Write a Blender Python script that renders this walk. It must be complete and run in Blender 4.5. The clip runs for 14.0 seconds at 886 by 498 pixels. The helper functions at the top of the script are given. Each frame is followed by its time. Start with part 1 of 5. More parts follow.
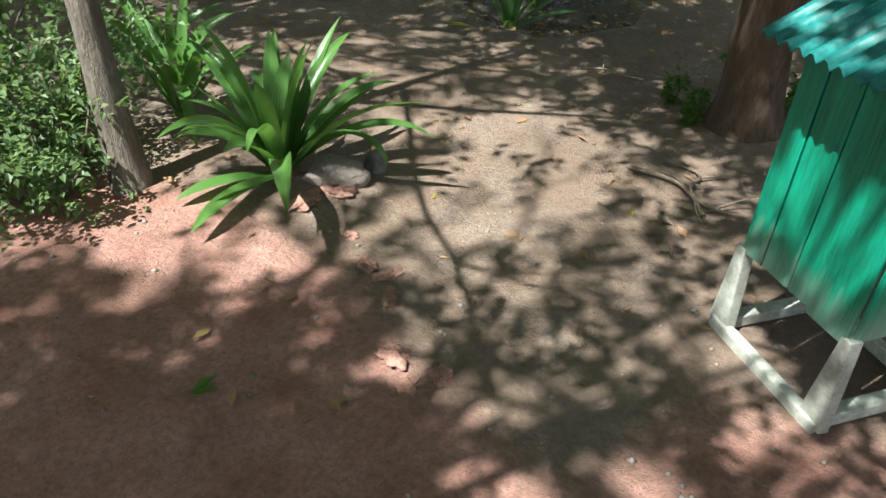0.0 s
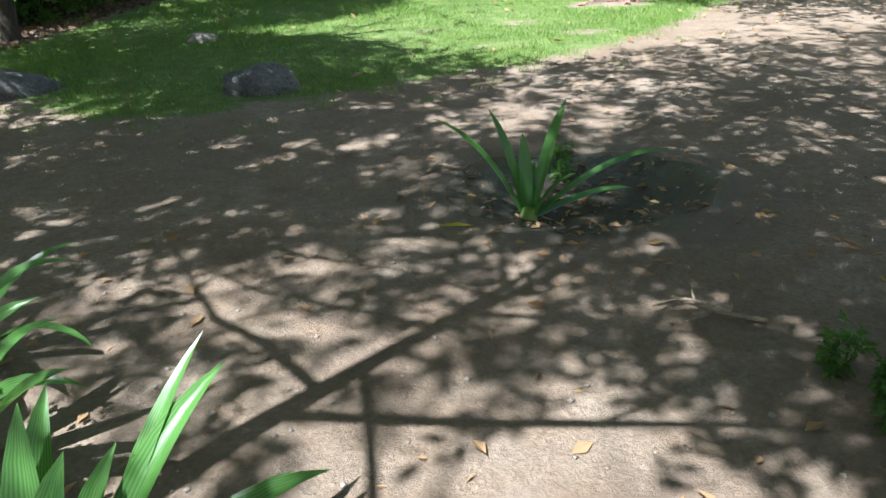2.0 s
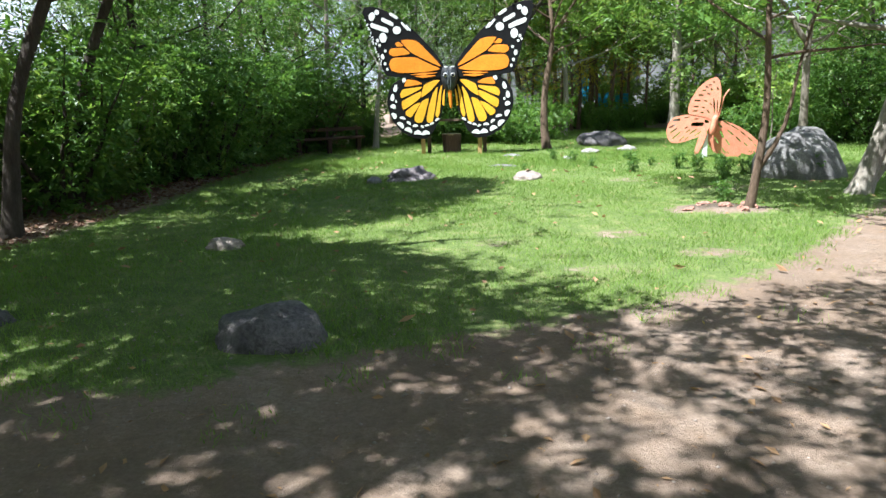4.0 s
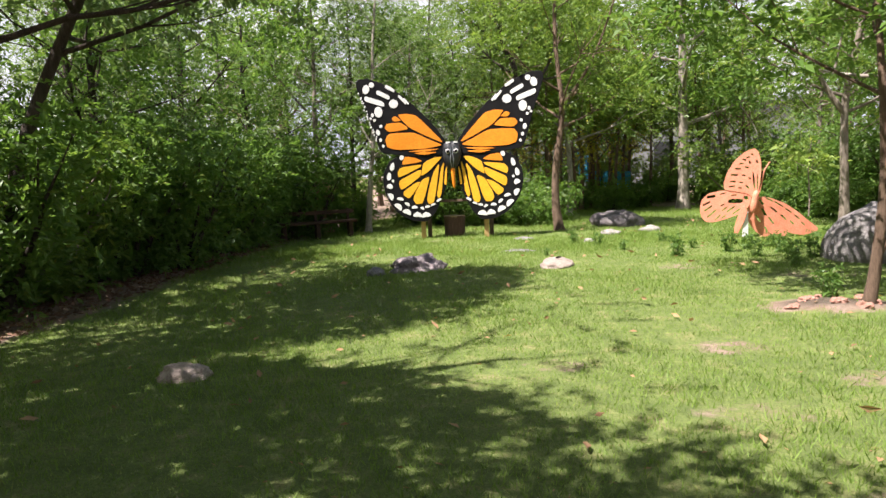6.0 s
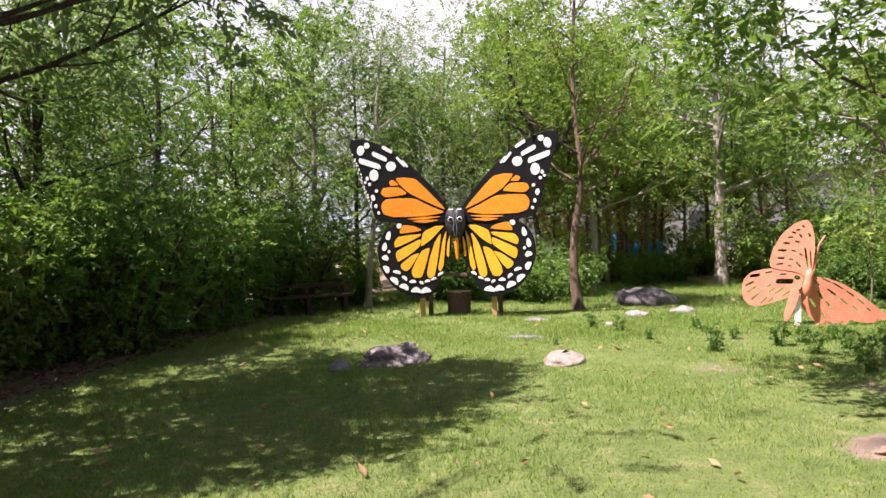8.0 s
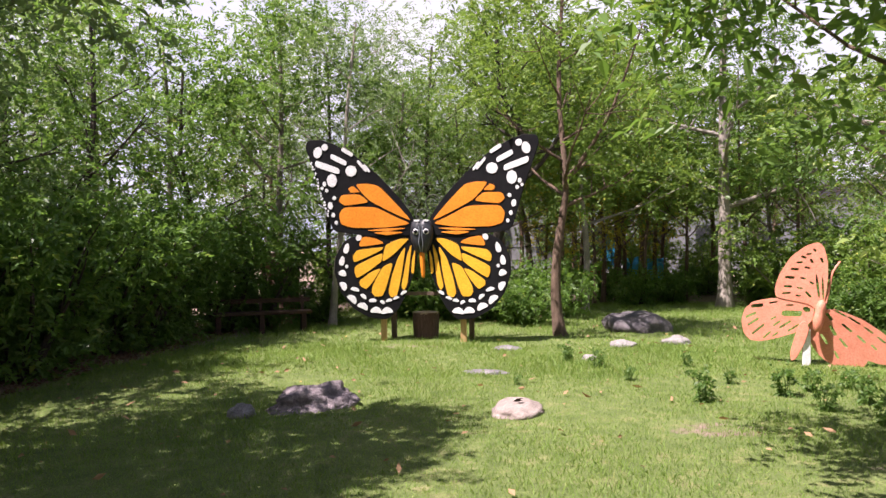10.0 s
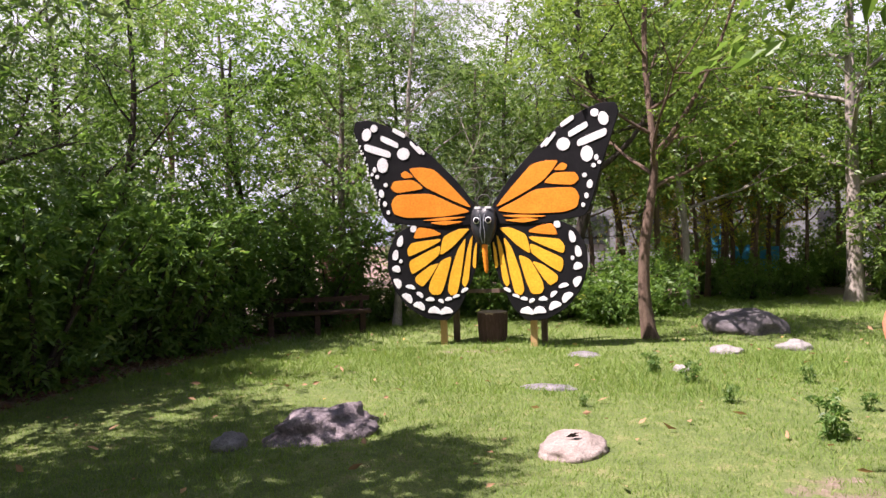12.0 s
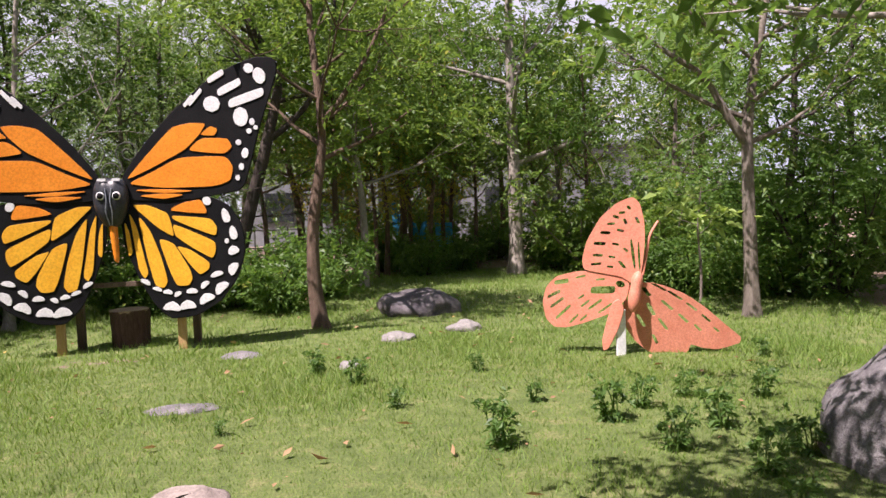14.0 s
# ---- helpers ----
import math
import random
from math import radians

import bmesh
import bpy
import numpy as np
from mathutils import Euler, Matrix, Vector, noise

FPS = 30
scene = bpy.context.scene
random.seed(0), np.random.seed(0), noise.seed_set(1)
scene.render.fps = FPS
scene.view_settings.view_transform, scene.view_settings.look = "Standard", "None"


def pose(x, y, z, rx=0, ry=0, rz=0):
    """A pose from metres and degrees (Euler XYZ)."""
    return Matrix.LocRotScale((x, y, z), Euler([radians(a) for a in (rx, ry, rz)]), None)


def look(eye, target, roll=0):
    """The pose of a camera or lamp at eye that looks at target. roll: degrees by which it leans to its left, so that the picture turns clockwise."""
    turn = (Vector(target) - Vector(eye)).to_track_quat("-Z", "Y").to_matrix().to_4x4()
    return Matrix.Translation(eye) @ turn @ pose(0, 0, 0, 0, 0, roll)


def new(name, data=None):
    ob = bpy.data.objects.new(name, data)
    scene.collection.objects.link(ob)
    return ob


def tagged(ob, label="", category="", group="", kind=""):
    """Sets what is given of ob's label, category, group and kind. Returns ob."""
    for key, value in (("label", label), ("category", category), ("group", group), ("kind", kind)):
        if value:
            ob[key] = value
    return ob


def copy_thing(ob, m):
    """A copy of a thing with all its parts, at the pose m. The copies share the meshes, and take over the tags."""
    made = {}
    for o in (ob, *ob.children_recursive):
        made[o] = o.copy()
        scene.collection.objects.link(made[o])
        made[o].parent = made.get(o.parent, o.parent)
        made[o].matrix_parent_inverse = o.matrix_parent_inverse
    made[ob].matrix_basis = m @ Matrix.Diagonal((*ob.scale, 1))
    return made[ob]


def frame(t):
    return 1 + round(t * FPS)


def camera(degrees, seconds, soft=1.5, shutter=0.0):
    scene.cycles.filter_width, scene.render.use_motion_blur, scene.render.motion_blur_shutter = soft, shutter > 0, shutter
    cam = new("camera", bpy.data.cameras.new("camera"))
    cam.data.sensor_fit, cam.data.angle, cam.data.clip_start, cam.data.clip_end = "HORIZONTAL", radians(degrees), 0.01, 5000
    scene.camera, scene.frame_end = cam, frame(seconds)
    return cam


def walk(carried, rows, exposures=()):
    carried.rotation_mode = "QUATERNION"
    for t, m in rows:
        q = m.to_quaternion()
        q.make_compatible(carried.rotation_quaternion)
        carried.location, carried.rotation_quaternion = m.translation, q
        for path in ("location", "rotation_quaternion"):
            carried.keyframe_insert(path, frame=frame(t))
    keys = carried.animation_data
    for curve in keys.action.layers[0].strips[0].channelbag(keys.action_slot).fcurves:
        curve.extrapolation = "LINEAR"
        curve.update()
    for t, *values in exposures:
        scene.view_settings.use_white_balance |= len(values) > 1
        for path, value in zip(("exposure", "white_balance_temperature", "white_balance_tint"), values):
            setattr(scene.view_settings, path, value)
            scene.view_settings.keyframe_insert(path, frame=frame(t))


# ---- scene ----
cam = camera(64.8, 14.0)
PATH = [
    (0, (0.005, 0.057, 1.511), (0.002, 1.685, 0.349), 1.8),
    (0.5, (0.041, 0.541, 1.449), (0.02, 2.216, 0.358), 0.5),
    (1, (0.014, 1.025, 1.384), (-0.092, 2.804, 0.476), -4.7),
    (1.4, (0.011, 1.414, 1.355), (-0.112, 3.159, 0.385), -3.9),
    (1.5, (0.013, 1.493, 1.347), (-0.05, 3.245, 0.386), -3.2),
    (2, (0.055, 1.997, 1.333), (0.018, 3.784, 0.436), -2.4),
    (2.5, (0.03, 2.551, 1.325), (-0.25, 4.422, 0.677), -5.7),
    (3, (0.003, 3.134, 1.349), (-0.292, 5.037, 0.807), -1.2),
    (3.5, (-0.056, 3.663, 1.354), (-0.368, 5.557, 0.795), -4.1),
    (4, (-0.168, 4.193, 1.362), (-0.346, 6.135, 0.916), -1.7),
    (4.2, (-0.277, 4.402, 1.366), (-0.483, 6.35, 0.963), -3.3),
    (6.3, (-0.801, 6.354, 1.252), (-0.921, 8.339, 1.037), -2.3),
    (6.5, (-0.73, 6.538, 1.253), (-0.916, 8.518, 1.036), -2.0),
    (7, (-0.656, 7.043, 1.245), (-0.846, 9.03, 1.12), -0.3),
    (7.5, (-0.447, 7.452, 1.256), (-0.589, 9.447, 1.223), -2.6),
    (7.7, (-0.382, 7.644, 1.279), (-0.56, 9.636, 1.249), -2.1),
    (9.8, (0.303, 9.286, 1.429), (0.021, 11.266, 1.429), -1.4),
    (10, (0.329, 9.458, 1.424), (0.089, 11.443, 1.419), -0.5),
    (10.5, (0.417, 9.819, 1.405), (0.254, 11.811, 1.333), -1.5),
    (11, (0.515, 10.238, 1.409), (0.18, 12.209, 1.385), -0.8),
    (11.5, (0.602, 10.655, 1.384), (0.099, 12.591, 1.365), -0.5),
    (12, (0.679, 11.015, 1.392), (0.154, 12.944, 1.371), -1.6),
    (12.5, (0.771, 11.375, 1.415), (0.248, 13.305, 1.371), -1.1),
    (13, (0.802, 11.76, 1.38), (0.321, 13.701, 1.36), -1.2),
    (13.5, (0.878, 12.112, 1.397), (0.833, 14.109, 1.309), -2.7),
    (14, (1.031, 12.426, 1.396), (1.357, 14.396, 1.282), -2.1),
]
EXPOSURES = [(0, 1.56, 5850, 1), (1.0, 1.6, 5700, -6), (1.5, 1.75, 5600, -3), (2.0, 1.92, 5350, 0), (2.5, 2.48, 5100, 4), (3.0, 2.2, 5300, 3), (3.5, 2.0, 5450, 3), (4.0, 1.82, 5600, 4), (6.5, 1.62, 6550, 20), (10.0, 1.5, 6300, 29), (12.0, 1.55, 6300, 31), (13.0, 1.42, 6300, 30), (14.0, 1.2, 6300, 29)]
walk(cam, [(t, look(eye, target, roll)) for t, eye, target, roll in PATH], EXPOSURES)

# ---- world, sun, exposure ----
SUN = Vector((0.45, 0.30, -1.0)).normalized()
world = bpy.data.worlds.new("sky")
scene.world = world
world.use_nodes = True
wn = world.node_tree.nodes
sky = wn.new("ShaderNodeTexSky")
sky.sky_type, sky.sun_disc = "NISHITA", False
sky.sun_elevation = math.asin(-SUN.z)
sky.sun_rotation = math.atan2(-SUN.x, -SUN.y)
sky.air_density, sky.dust_density, sky.ozone_density = 1.0, 2.0, 1.0
world.node_tree.links.new(sky.outputs[0], wn["Background"].inputs[0])
wn["Background"].inputs[1].default_value = 0.05
sun = new("sun", bpy.data.lights.new("sun", "SUN"))
sun.data.energy, sun.data.angle, sun.data.color = 5.0, radians(0.53), (1.0, 0.94, 0.84)
sun.rotation_euler = SUN.to_track_quat("-Z", "Y").to_euler()
rng = np.random.default_rng(7)


# ---- materials ----
def material(name, build):
    m = bpy.data.materials.new(name)
    m.use_nodes = True
    build(m.node_tree, m.node_tree.nodes, m.node_tree.links, m.node_tree.nodes["Principled BSDF"])
    return m


def node(nt, kind, **values):
    n = nt.nodes.new(kind)
    for key, value in values.items():
        n.inputs[key.replace("_", " ")].default_value = value
    return n


def ramp(nt, source, stops):
    r = nt.nodes.new("ShaderNodeValToRGB")
    e = r.color_ramp.elements
    while len(e) < len(stops):
        e.new(0.5)
    for one, (p, c) in zip(e, stops):
        one.position, one.color = p, (*c, 1)
    nt.links.new(source, r.inputs[0])
    return r.outputs[0]


def mix(nt, fac, a, b, blend="MIX"):
    m = nt.nodes.new("ShaderNodeMix")
    m.data_type, m.blend_type = "RGBA", blend
    for value, slot in ((fac, 0), (a, 6), (b, 7)):
        if isinstance(value, (int, float)):
            m.inputs[slot].default_value = value
        elif isinstance(value, tuple):
            m.inputs[slot].default_value = (*value, 1)
        else:
            nt.links.new(value, m.inputs[slot])
    return m.outputs[2]


def coords(nt):
    return nt.nodes.new("ShaderNodeTexCoord").outputs["Object"]


def noise_of(nt, scale, detail=4.0, rough=0.6, vector=None):
    n = node(nt, "ShaderNodeTexNoise", Scale=scale, Detail=detail, Roughness=rough)
    nt.links.new(vector or coords(nt), n.inputs["Vector"])
    return n.outputs["Fac"]


def stretched(nt, sx, sy, sz):
    n = nt.nodes.new("ShaderNodeMapping")
    n.inputs["Scale"].default_value = (sx, sy, sz)
    nt.links.new(coords(nt), n.inputs["Vector"])
    return n.outputs[0]


def bump(nt, height, strength, distance=0.02):
    b = node(nt, "ShaderNodeBump", Strength=strength, Distance=distance)
    nt.links.new(height, b.inputs["Height"])
    return b.outputs[0]


def leaf_material(name, dark, light, yellow, gloss=0.45, through_light=0.48):
    """Leaves that differ one by one, and let some light through."""
    def build(nt, n, l, p):
        rnd = nt.nodes.new("ShaderNodeNewGeometry").outputs["Random Per Island"]
        c = ramp(nt, rnd, [(0.0, dark), (0.55, light), (0.93, light), (1.0, yellow)])
        own = nt.nodes.new("ShaderNodeObjectInfo").outputs["Random"]
        c = mix(nt, ramp(nt, own, [(0.0, (0.0, 0.0, 0.0)), (1.0, (0.4, 0.4, 0.4))]), c, dark)
        c = mix(nt, ramp(nt, noise_of(nt, 0.9, 2), [(0.4, (0, 0, 0)), (0.7, (0.6, 0.6, 0.6))]), c, light)
        l.new(c, p.inputs["Base Color"])
        p.inputs["Roughness"].default_value = gloss
        p.inputs["Specular IOR Level"].default_value = 0.35
        t = nt.nodes.new("ShaderNodeBsdfTranslucent")
        lit = mix(nt, 0.5, c, (light[0] * 1.5, light[1] * 1.5, light[2] * 0.6))
        l.new(lit, t.inputs["Color"])
        s = nt.nodes.new("ShaderNodeMixShader")
        s.inputs[0].default_value = through_light
        l.new(p.outputs[0], s.inputs[1])
        l.new(t.outputs[0], s.inputs[2])
        l.new(s.outputs[0], n["Material Output"].inputs[0])
    return material(name, build)


LEAF_FRESH = leaf_material("leaf_fresh", (0.055, 0.115, 0.025), (0.165, 0.255, 0.055), (0.45, 0.42, 0.06))
LEAF_DARK = leaf_material("leaf_dark", (0.045, 0.10, 0.028), (0.125, 0.225, 0.05), (0.30, 0.34, 0.07))
LEAF_MID = leaf_material("leaf_mid", (0.05, 0.11, 0.025), (0.13, 0.23, 0.05), (0.33, 0.34, 0.06))
LEAF_GREY = leaf_material("leaf_grey", (0.075, 0.13, 0.055), (0.17, 0.25, 0.11), (0.28, 0.31, 0.13))
LEAF_PALE = leaf_material("leaf_pale", (0.16, 0.26, 0.06), (0.32, 0.42, 0.12), (0.5, 0.5, 0.2))
LEAF_YELLOW = leaf_material("leaf_yellow", (0.16, 0.19, 0.03), (0.42, 0.36, 0.05), (0.6, 0.45, 0.05))
GRASS = leaf_material("grass", (0.075, 0.15, 0.025), (0.19, 0.285, 0.055), (0.42, 0.38, 0.15), 0.6, 0.35)


def build_lily(nt, n, l, p):
    rnd = nt.nodes.new("ShaderNodeNewGeometry").outputs["Random Per Island"]
    c = ramp(nt, rnd, [(0.0, (0.022, 0.08, 0.02)), (0.7, (0.06, 0.175, 0.034)), (1.0, (0.16, 0.29, 0.05))])
    uv = nt.nodes.new("ShaderNodeUVMap")
    sep = nt.nodes.new("ShaderNodeSeparateXYZ")
    l.new(uv.outputs[0], sep.inputs[0])
    w = nt.nodes.new("ShaderNodeTexWave")
    w.inputs["Scale"].default_value, w.inputs["Distortion"].default_value = 3.0, 1.0
    l.new(uv.outputs[0], w.inputs[0])
    c = mix(nt, w.outputs["Fac"], c, mix(nt, 0.35, c, (0.3, 0.42, 0.12)))
    l.new(c, p.inputs["Base Color"])
    p.inputs["Roughness"].default_value = 0.32
    t = nt.nodes.new("ShaderNodeBsdfTranslucent")
    l.new(mix(nt, 0.35, c, (0.24, 0.42, 0.04)), t.inputs["Color"])
    s = nt.nodes.new("ShaderNodeMixShader")
    s.inputs[0].default_value = 0.35
    l.new(p.outputs[0], s.inputs[1])
    l.new(t.outputs[0], s.inputs[2])
    l.new(s.outputs[0], n["Material Output"].inputs[0])


LILY = material("lily_leaf", build_lily)


def build_ground(nt, n, l, p):
    at = nt.nodes.new("ShaderNodeAttribute")
    at.attribute_name = "cover"
    sep = nt.nodes.new("ShaderNodeSeparateColor")
    l.new(at.outputs["Color"], sep.inputs[0])
    big, mid, fine = noise_of(nt, 0.7, 5), noise_of(nt, 5.0, 6), noise_of(nt, 45.0, 6, 0.75)
    soil = ramp(nt, big, [(0.3, (0.21, 0.15, 0.117)), (0.7, (0.37, 0.285, 0.237))])
    soil = mix(nt, ramp(nt, mid, [(0.35, (0, 0, 0)), (0.7, (1, 1, 1))]), soil, (0.25, 0.172, 0.125))
    red = ramp(nt, mid, [(0.3, (0.37, 0.165, 0.125)), (0.7, (0.53, 0.295, 0.25))])
    crumb, stain = noise_of(nt, 17.0, 6, 0.7), noise_of(nt, 1.7, 5, 0.7)
    soil = mix(nt, sep.outputs[1], soil, red)
    soil = mix(nt, ramp(nt, crumb, [(0.36, (0.38, 0.38, 0.38)), (0.50, (0, 0, 0))]), soil, (0.15, 0.10, 0.078))
    soil = mix(nt, ramp(nt, crumb, [(0.60, (0, 0, 0)), (0.72, (0.5, 0.5, 0.5))]), soil, (0.50, 0.40, 0.34))
    soil = mix(nt, ramp(nt, stain, [(0.50, (0, 0, 0)), (0.66, (0.4, 0.4, 0.4))]), soil, (0.17, 0.115, 0.09))
    soil = mix(nt, sep.outputs[2], soil, (0.05, 0.046, 0.042))
    soil = mix(nt, ramp(nt, fine, [(0.35, (0.55, 0.55, 0.55)), (0.6, (0, 0, 0))]), soil, (0.14, 0.10, 0.07))
    turf = ramp(nt, mid, [(0.3, (0.10, 0.14, 0.04)), (0.55, (0.17, 0.215, 0.065)), (0.75, (0.30, 0.27, 0.13))])
    turf = mix(nt, ramp(nt, fine, [(0.4, (0.6, 0.6, 0.6)), (0.6, (0, 0, 0))]), turf, (0.07, 0.10, 0.03))
    edge = nt.nodes.new("ShaderNodeMath")
    edge.operation = "ADD"
    l.new(sep.outputs[0], edge.inputs[0])
    sub = nt.nodes.new("ShaderNodeMath")
    sub.operation = "MULTIPLY_ADD"
    l.new(mid, sub.inputs[0])
    sub.inputs[1].default_value, sub.inputs[2].default_value = 0.9, -0.45
    l.new(sub.outputs[0], edge.inputs[1])
    c = mix(nt, ramp(nt, edge.outputs[0], [(0.42, (0, 0, 0)), (0.58, (1, 1, 1))]), soil, turf)
    l.new(c, p.inputs["Base Color"])
    rough = mix(nt, sep.outputs[2], (0.92, 0.92, 0.92), (0.2, 0.2, 0.2))
    l.new(rough, p.inputs["Roughness"])
    p.inputs["Specular IOR Level"].default_value = 0.25
    both = nt.nodes.new("ShaderNodeMath")
    both.operation = "ADD"
    l.new(crumb, both.inputs[0])
    l.new(fine, both.inputs[1])
    l.new(bump(nt, both.outputs[0], 0.8, 0.03), p.inputs["Normal"])


GROUND = material("soil_and_turf", build_ground)


def surface(name, dark, light, scale=6.0, rough=0.8, fine=60.0, strength=0.4, distance=0.01, stretch=None, spec=0.3, metal=0.0):
    def build(nt, n, l, p):
        v = stretched(nt, *stretch) if stretch else coords(nt)
        a, b = noise_of(nt, scale, 5, 0.65, v), noise_of(nt, fine, 4, 0.7, v)
        c = ramp(nt, a, [(0.32, dark), (0.68, light)])
        c = mix(nt, ramp(nt, b, [(0.35, (0.55, 0.55, 0.55)), (0.6, (0, 0, 0))]), c, tuple(x * 0.6 for x in dark))
        l.new(c, p.inputs["Base Color"])
        p.inputs["Roughness"].default_value = rough
        p.inputs["Specular IOR Level"].default_value = spec
        p.inputs["Metallic"].default_value = metal
        s = nt.nodes.new("ShaderNodeMath")
        l.new(a, s.inputs[0])
        l.new(b, s.inputs[1])
        l.new(bump(nt, s.outputs[0], strength, distance), p.inputs["Normal"])
    return material(name, build)


BARK_BROWN = surface("bark_brown", (0.10, 0.065, 0.045), (0.21, 0.145, 0.105), 5, 0.9, 30, 0.9, 0.03, (3, 3, 0.5))
BARK_GREY = surface("bark_grey", (0.13, 0.105, 0.085), (0.29, 0.25, 0.21), 4, 0.9, 30, 0.8, 0.025, (2.5, 2.5, 0.5))
BARK_PALE = surface("bark_pale", (0.20, 0.17, 0.145), (0.40, 0.355, 0.31), 3, 0.85, 25, 0.5, 0.02, (2, 2, 0.7))
BARK_DARK = surface("bark_dark", (0.045, 0.035, 0.03), (0.10, 0.08, 0.065), 5, 0.9, 30, 0.9, 0.03, (3, 3, 0.5))
ROCK_GREY = surface("rock_grey", (0.13, 0.12, 0.125), (0.31, 0.29, 0.29), 3.5, 0.88, 40, 0.9, 0.03)
ROCK_DARK = surface("rock_dark", (0.075, 0.068, 0.075), (0.25, 0.22, 0.225), 4, 0.85, 40, 0.9, 0.03)
ROCK_VIOLET = surface("rock_violet", (0.10, 0.085, 0.095), (0.34, 0.285, 0.295), 5, 0.85, 30, 1.0, 0.04)
ROCK_PALE = surface("rock_pale", (0.22, 0.175, 0.155), (0.40, 0.335, 0.30), 4, 0.9, 40, 0.7, 0.02)
ROCK_LIGHT = surface("rock_light", (0.19, 0.175, 0.165), (0.34, 0.32, 0.30), 4, 0.9, 40, 0.7, 0.02)
CLAY = surface("red_clay", (0.30, 0.15, 0.115), (0.46, 0.27, 0.22), 5, 0.95, 40, 0.8, 0.02)
PAINT_BLACK = surface("paint_black", (0.005, 0.005, 0.006), (0.013, 0.0125, 0.014), 3, 0.6, 50, 0.2, 0.004, None, 0.12)
PAINT_ORANGE = surface("paint_orange", (0.78, 0.235, 0.015), (0.88, 0.30, 0.025), 4, 0.45, 35, 0.15, 0.004, (1, 1, 1))
PAINT_YELLOW = surface("paint_yellow", (0.80, 0.385, 0.02), (0.88, 0.47, 0.035), 4, 0.45, 35, 0.15, 0.004)
PAINT_WHITE = surface("paint_white", (0.70, 0.70, 0.71), (0.82, 0.82, 0.82), 6, 0.45, 50, 0.15, 0.004)
PAINT_BODY = surface("paint_body", (0.014, 0.016, 0.02), (0.05, 0.053, 0.06), 8, 0.35, 50, 0.3, 0.006)
PAINT_GREY = surface("paint_grey", (0.16, 0.18, 0.21), (0.30, 0.32, 0.36), 8, 0.4, 50, 0.2, 0.004)
PAINT_SALMON = surface("paint_salmon", (0.58, 0.20, 0.125), (0.70, 0.285, 0.19), 5, 0.5, 60, 0.15, 0.004)
WOOD_NEW = surface("wood_new", (0.42, 0.25, 0.10), (0.60, 0.39, 0.19), 4, 0.7, 40, 0.3, 0.006, (6, 6, 0.5))
WOOD_OLD = surface("wood_old", (0.09, 0.06, 0.045), (0.19, 0.13, 0.10), 4, 0.85, 40, 0.6, 0.01, (6, 6, 0.6))
WOOD_RED = surface("wood_red", (0.035, 0.018, 0.013), (0.08, 0.04, 0.028), 4, 0.8, 40, 0.5, 0.01, (0.6, 5, 5))
STUMP_BARK = surface("stump_bark", (0.075, 0.04, 0.035), (0.16, 0.09, 0.08), 5, 0.9, 30, 0.9, 0.02, (4, 4, 0.5))
STUMP_TOP = surface("stump_top", (0.30, 0.21, 0.15), (0.45, 0.34, 0.26), 8, 0.85, 60, 0.4, 0.005)


def build_green(nt, n, l, p):
    """Green paint in runs, worn pale along the boards' feet."""
    streak, fine, blot = noise_of(nt, 3.0, 5, 0.65, stretched(nt, 9, 9, 0.6)), noise_of(nt, 26.0, 5, 0.7, stretched(nt, 5, 5, 0.5)), noise_of(nt, 5.0, 4)
    c = ramp(nt, streak, [(0.3, (0.006, 0.15, 0.085)), (0.7, (0.02, 0.33, 0.20))])
    c = mix(nt, ramp(nt, fine, [(0.35, (0.5, 0.5, 0.5)), (0.55, (0, 0, 0))]), c, (0.004, 0.075, 0.05))
    sep = nt.nodes.new("ShaderNodeSeparateXYZ")
    l.new(coords(nt), sep.inputs[0])
    foot = nt.nodes.new("ShaderNodeMath")
    foot.operation = "MULTIPLY_ADD"
    l.new(streak, foot.inputs[0])
    foot.inputs[1].default_value = 0.34
    l.new(sep.outputs[2], foot.inputs[2])
    worn = ramp(nt, foot.outputs[0], [(0.50, (0.75, 0.75, 0.75)), (0.66, (0, 0, 0))])
    c = mix(nt, worn, c, (0.30, 0.42, 0.34))
    c = mix(nt, ramp(nt, blot, [(0.68, (0, 0, 0)), (0.74, (0.5, 0.5, 0.5))]), c, (0.35, 0.45, 0.38))
    l.new(c, p.inputs["Base Color"])
    p.inputs["Roughness"].default_value = 0.5
    l.new(bump(nt, fine, 0.5, 0.006), p.inputs["Normal"])


GREEN_PAINT = material("green_paint", build_green)
TEAL_SHEET = surface("teal_sheet", (0.012, 0.12, 0.115), (0.04, 0.25, 0.235), 5, 0.45, 40, 0.3, 0.005)
WOOD_WHITE = surface("wood_whitewashed", (0.36, 0.36, 0.32), (0.55, 0.56, 0.50), 6, 0.8, 40, 0.5, 0.006)
LITTER = leaf_material("dry_leaf", (0.16, 0.09, 0.05), (0.36, 0.22, 0.12), (0.62, 0.46, 0.10), 0.8, 0.15)
LITTER_BROWN = leaf_material("brown_litter", (0.08, 0.042, 0.03), (0.19, 0.105, 0.07), (0.32, 0.2, 0.1), 0.8, 0.1)
STICK = surface("dry_stick", (0.20, 0.15, 0.11), (0.36, 0.28, 0.21), 10, 0.9, 60, 0.5, 0.004)
WALL_PALE = surface("wall_pale", (0.17, 0.18, 0.19), (0.27, 0.28, 0.29), 1.5, 0.9, 20, 0.2, 0.01)
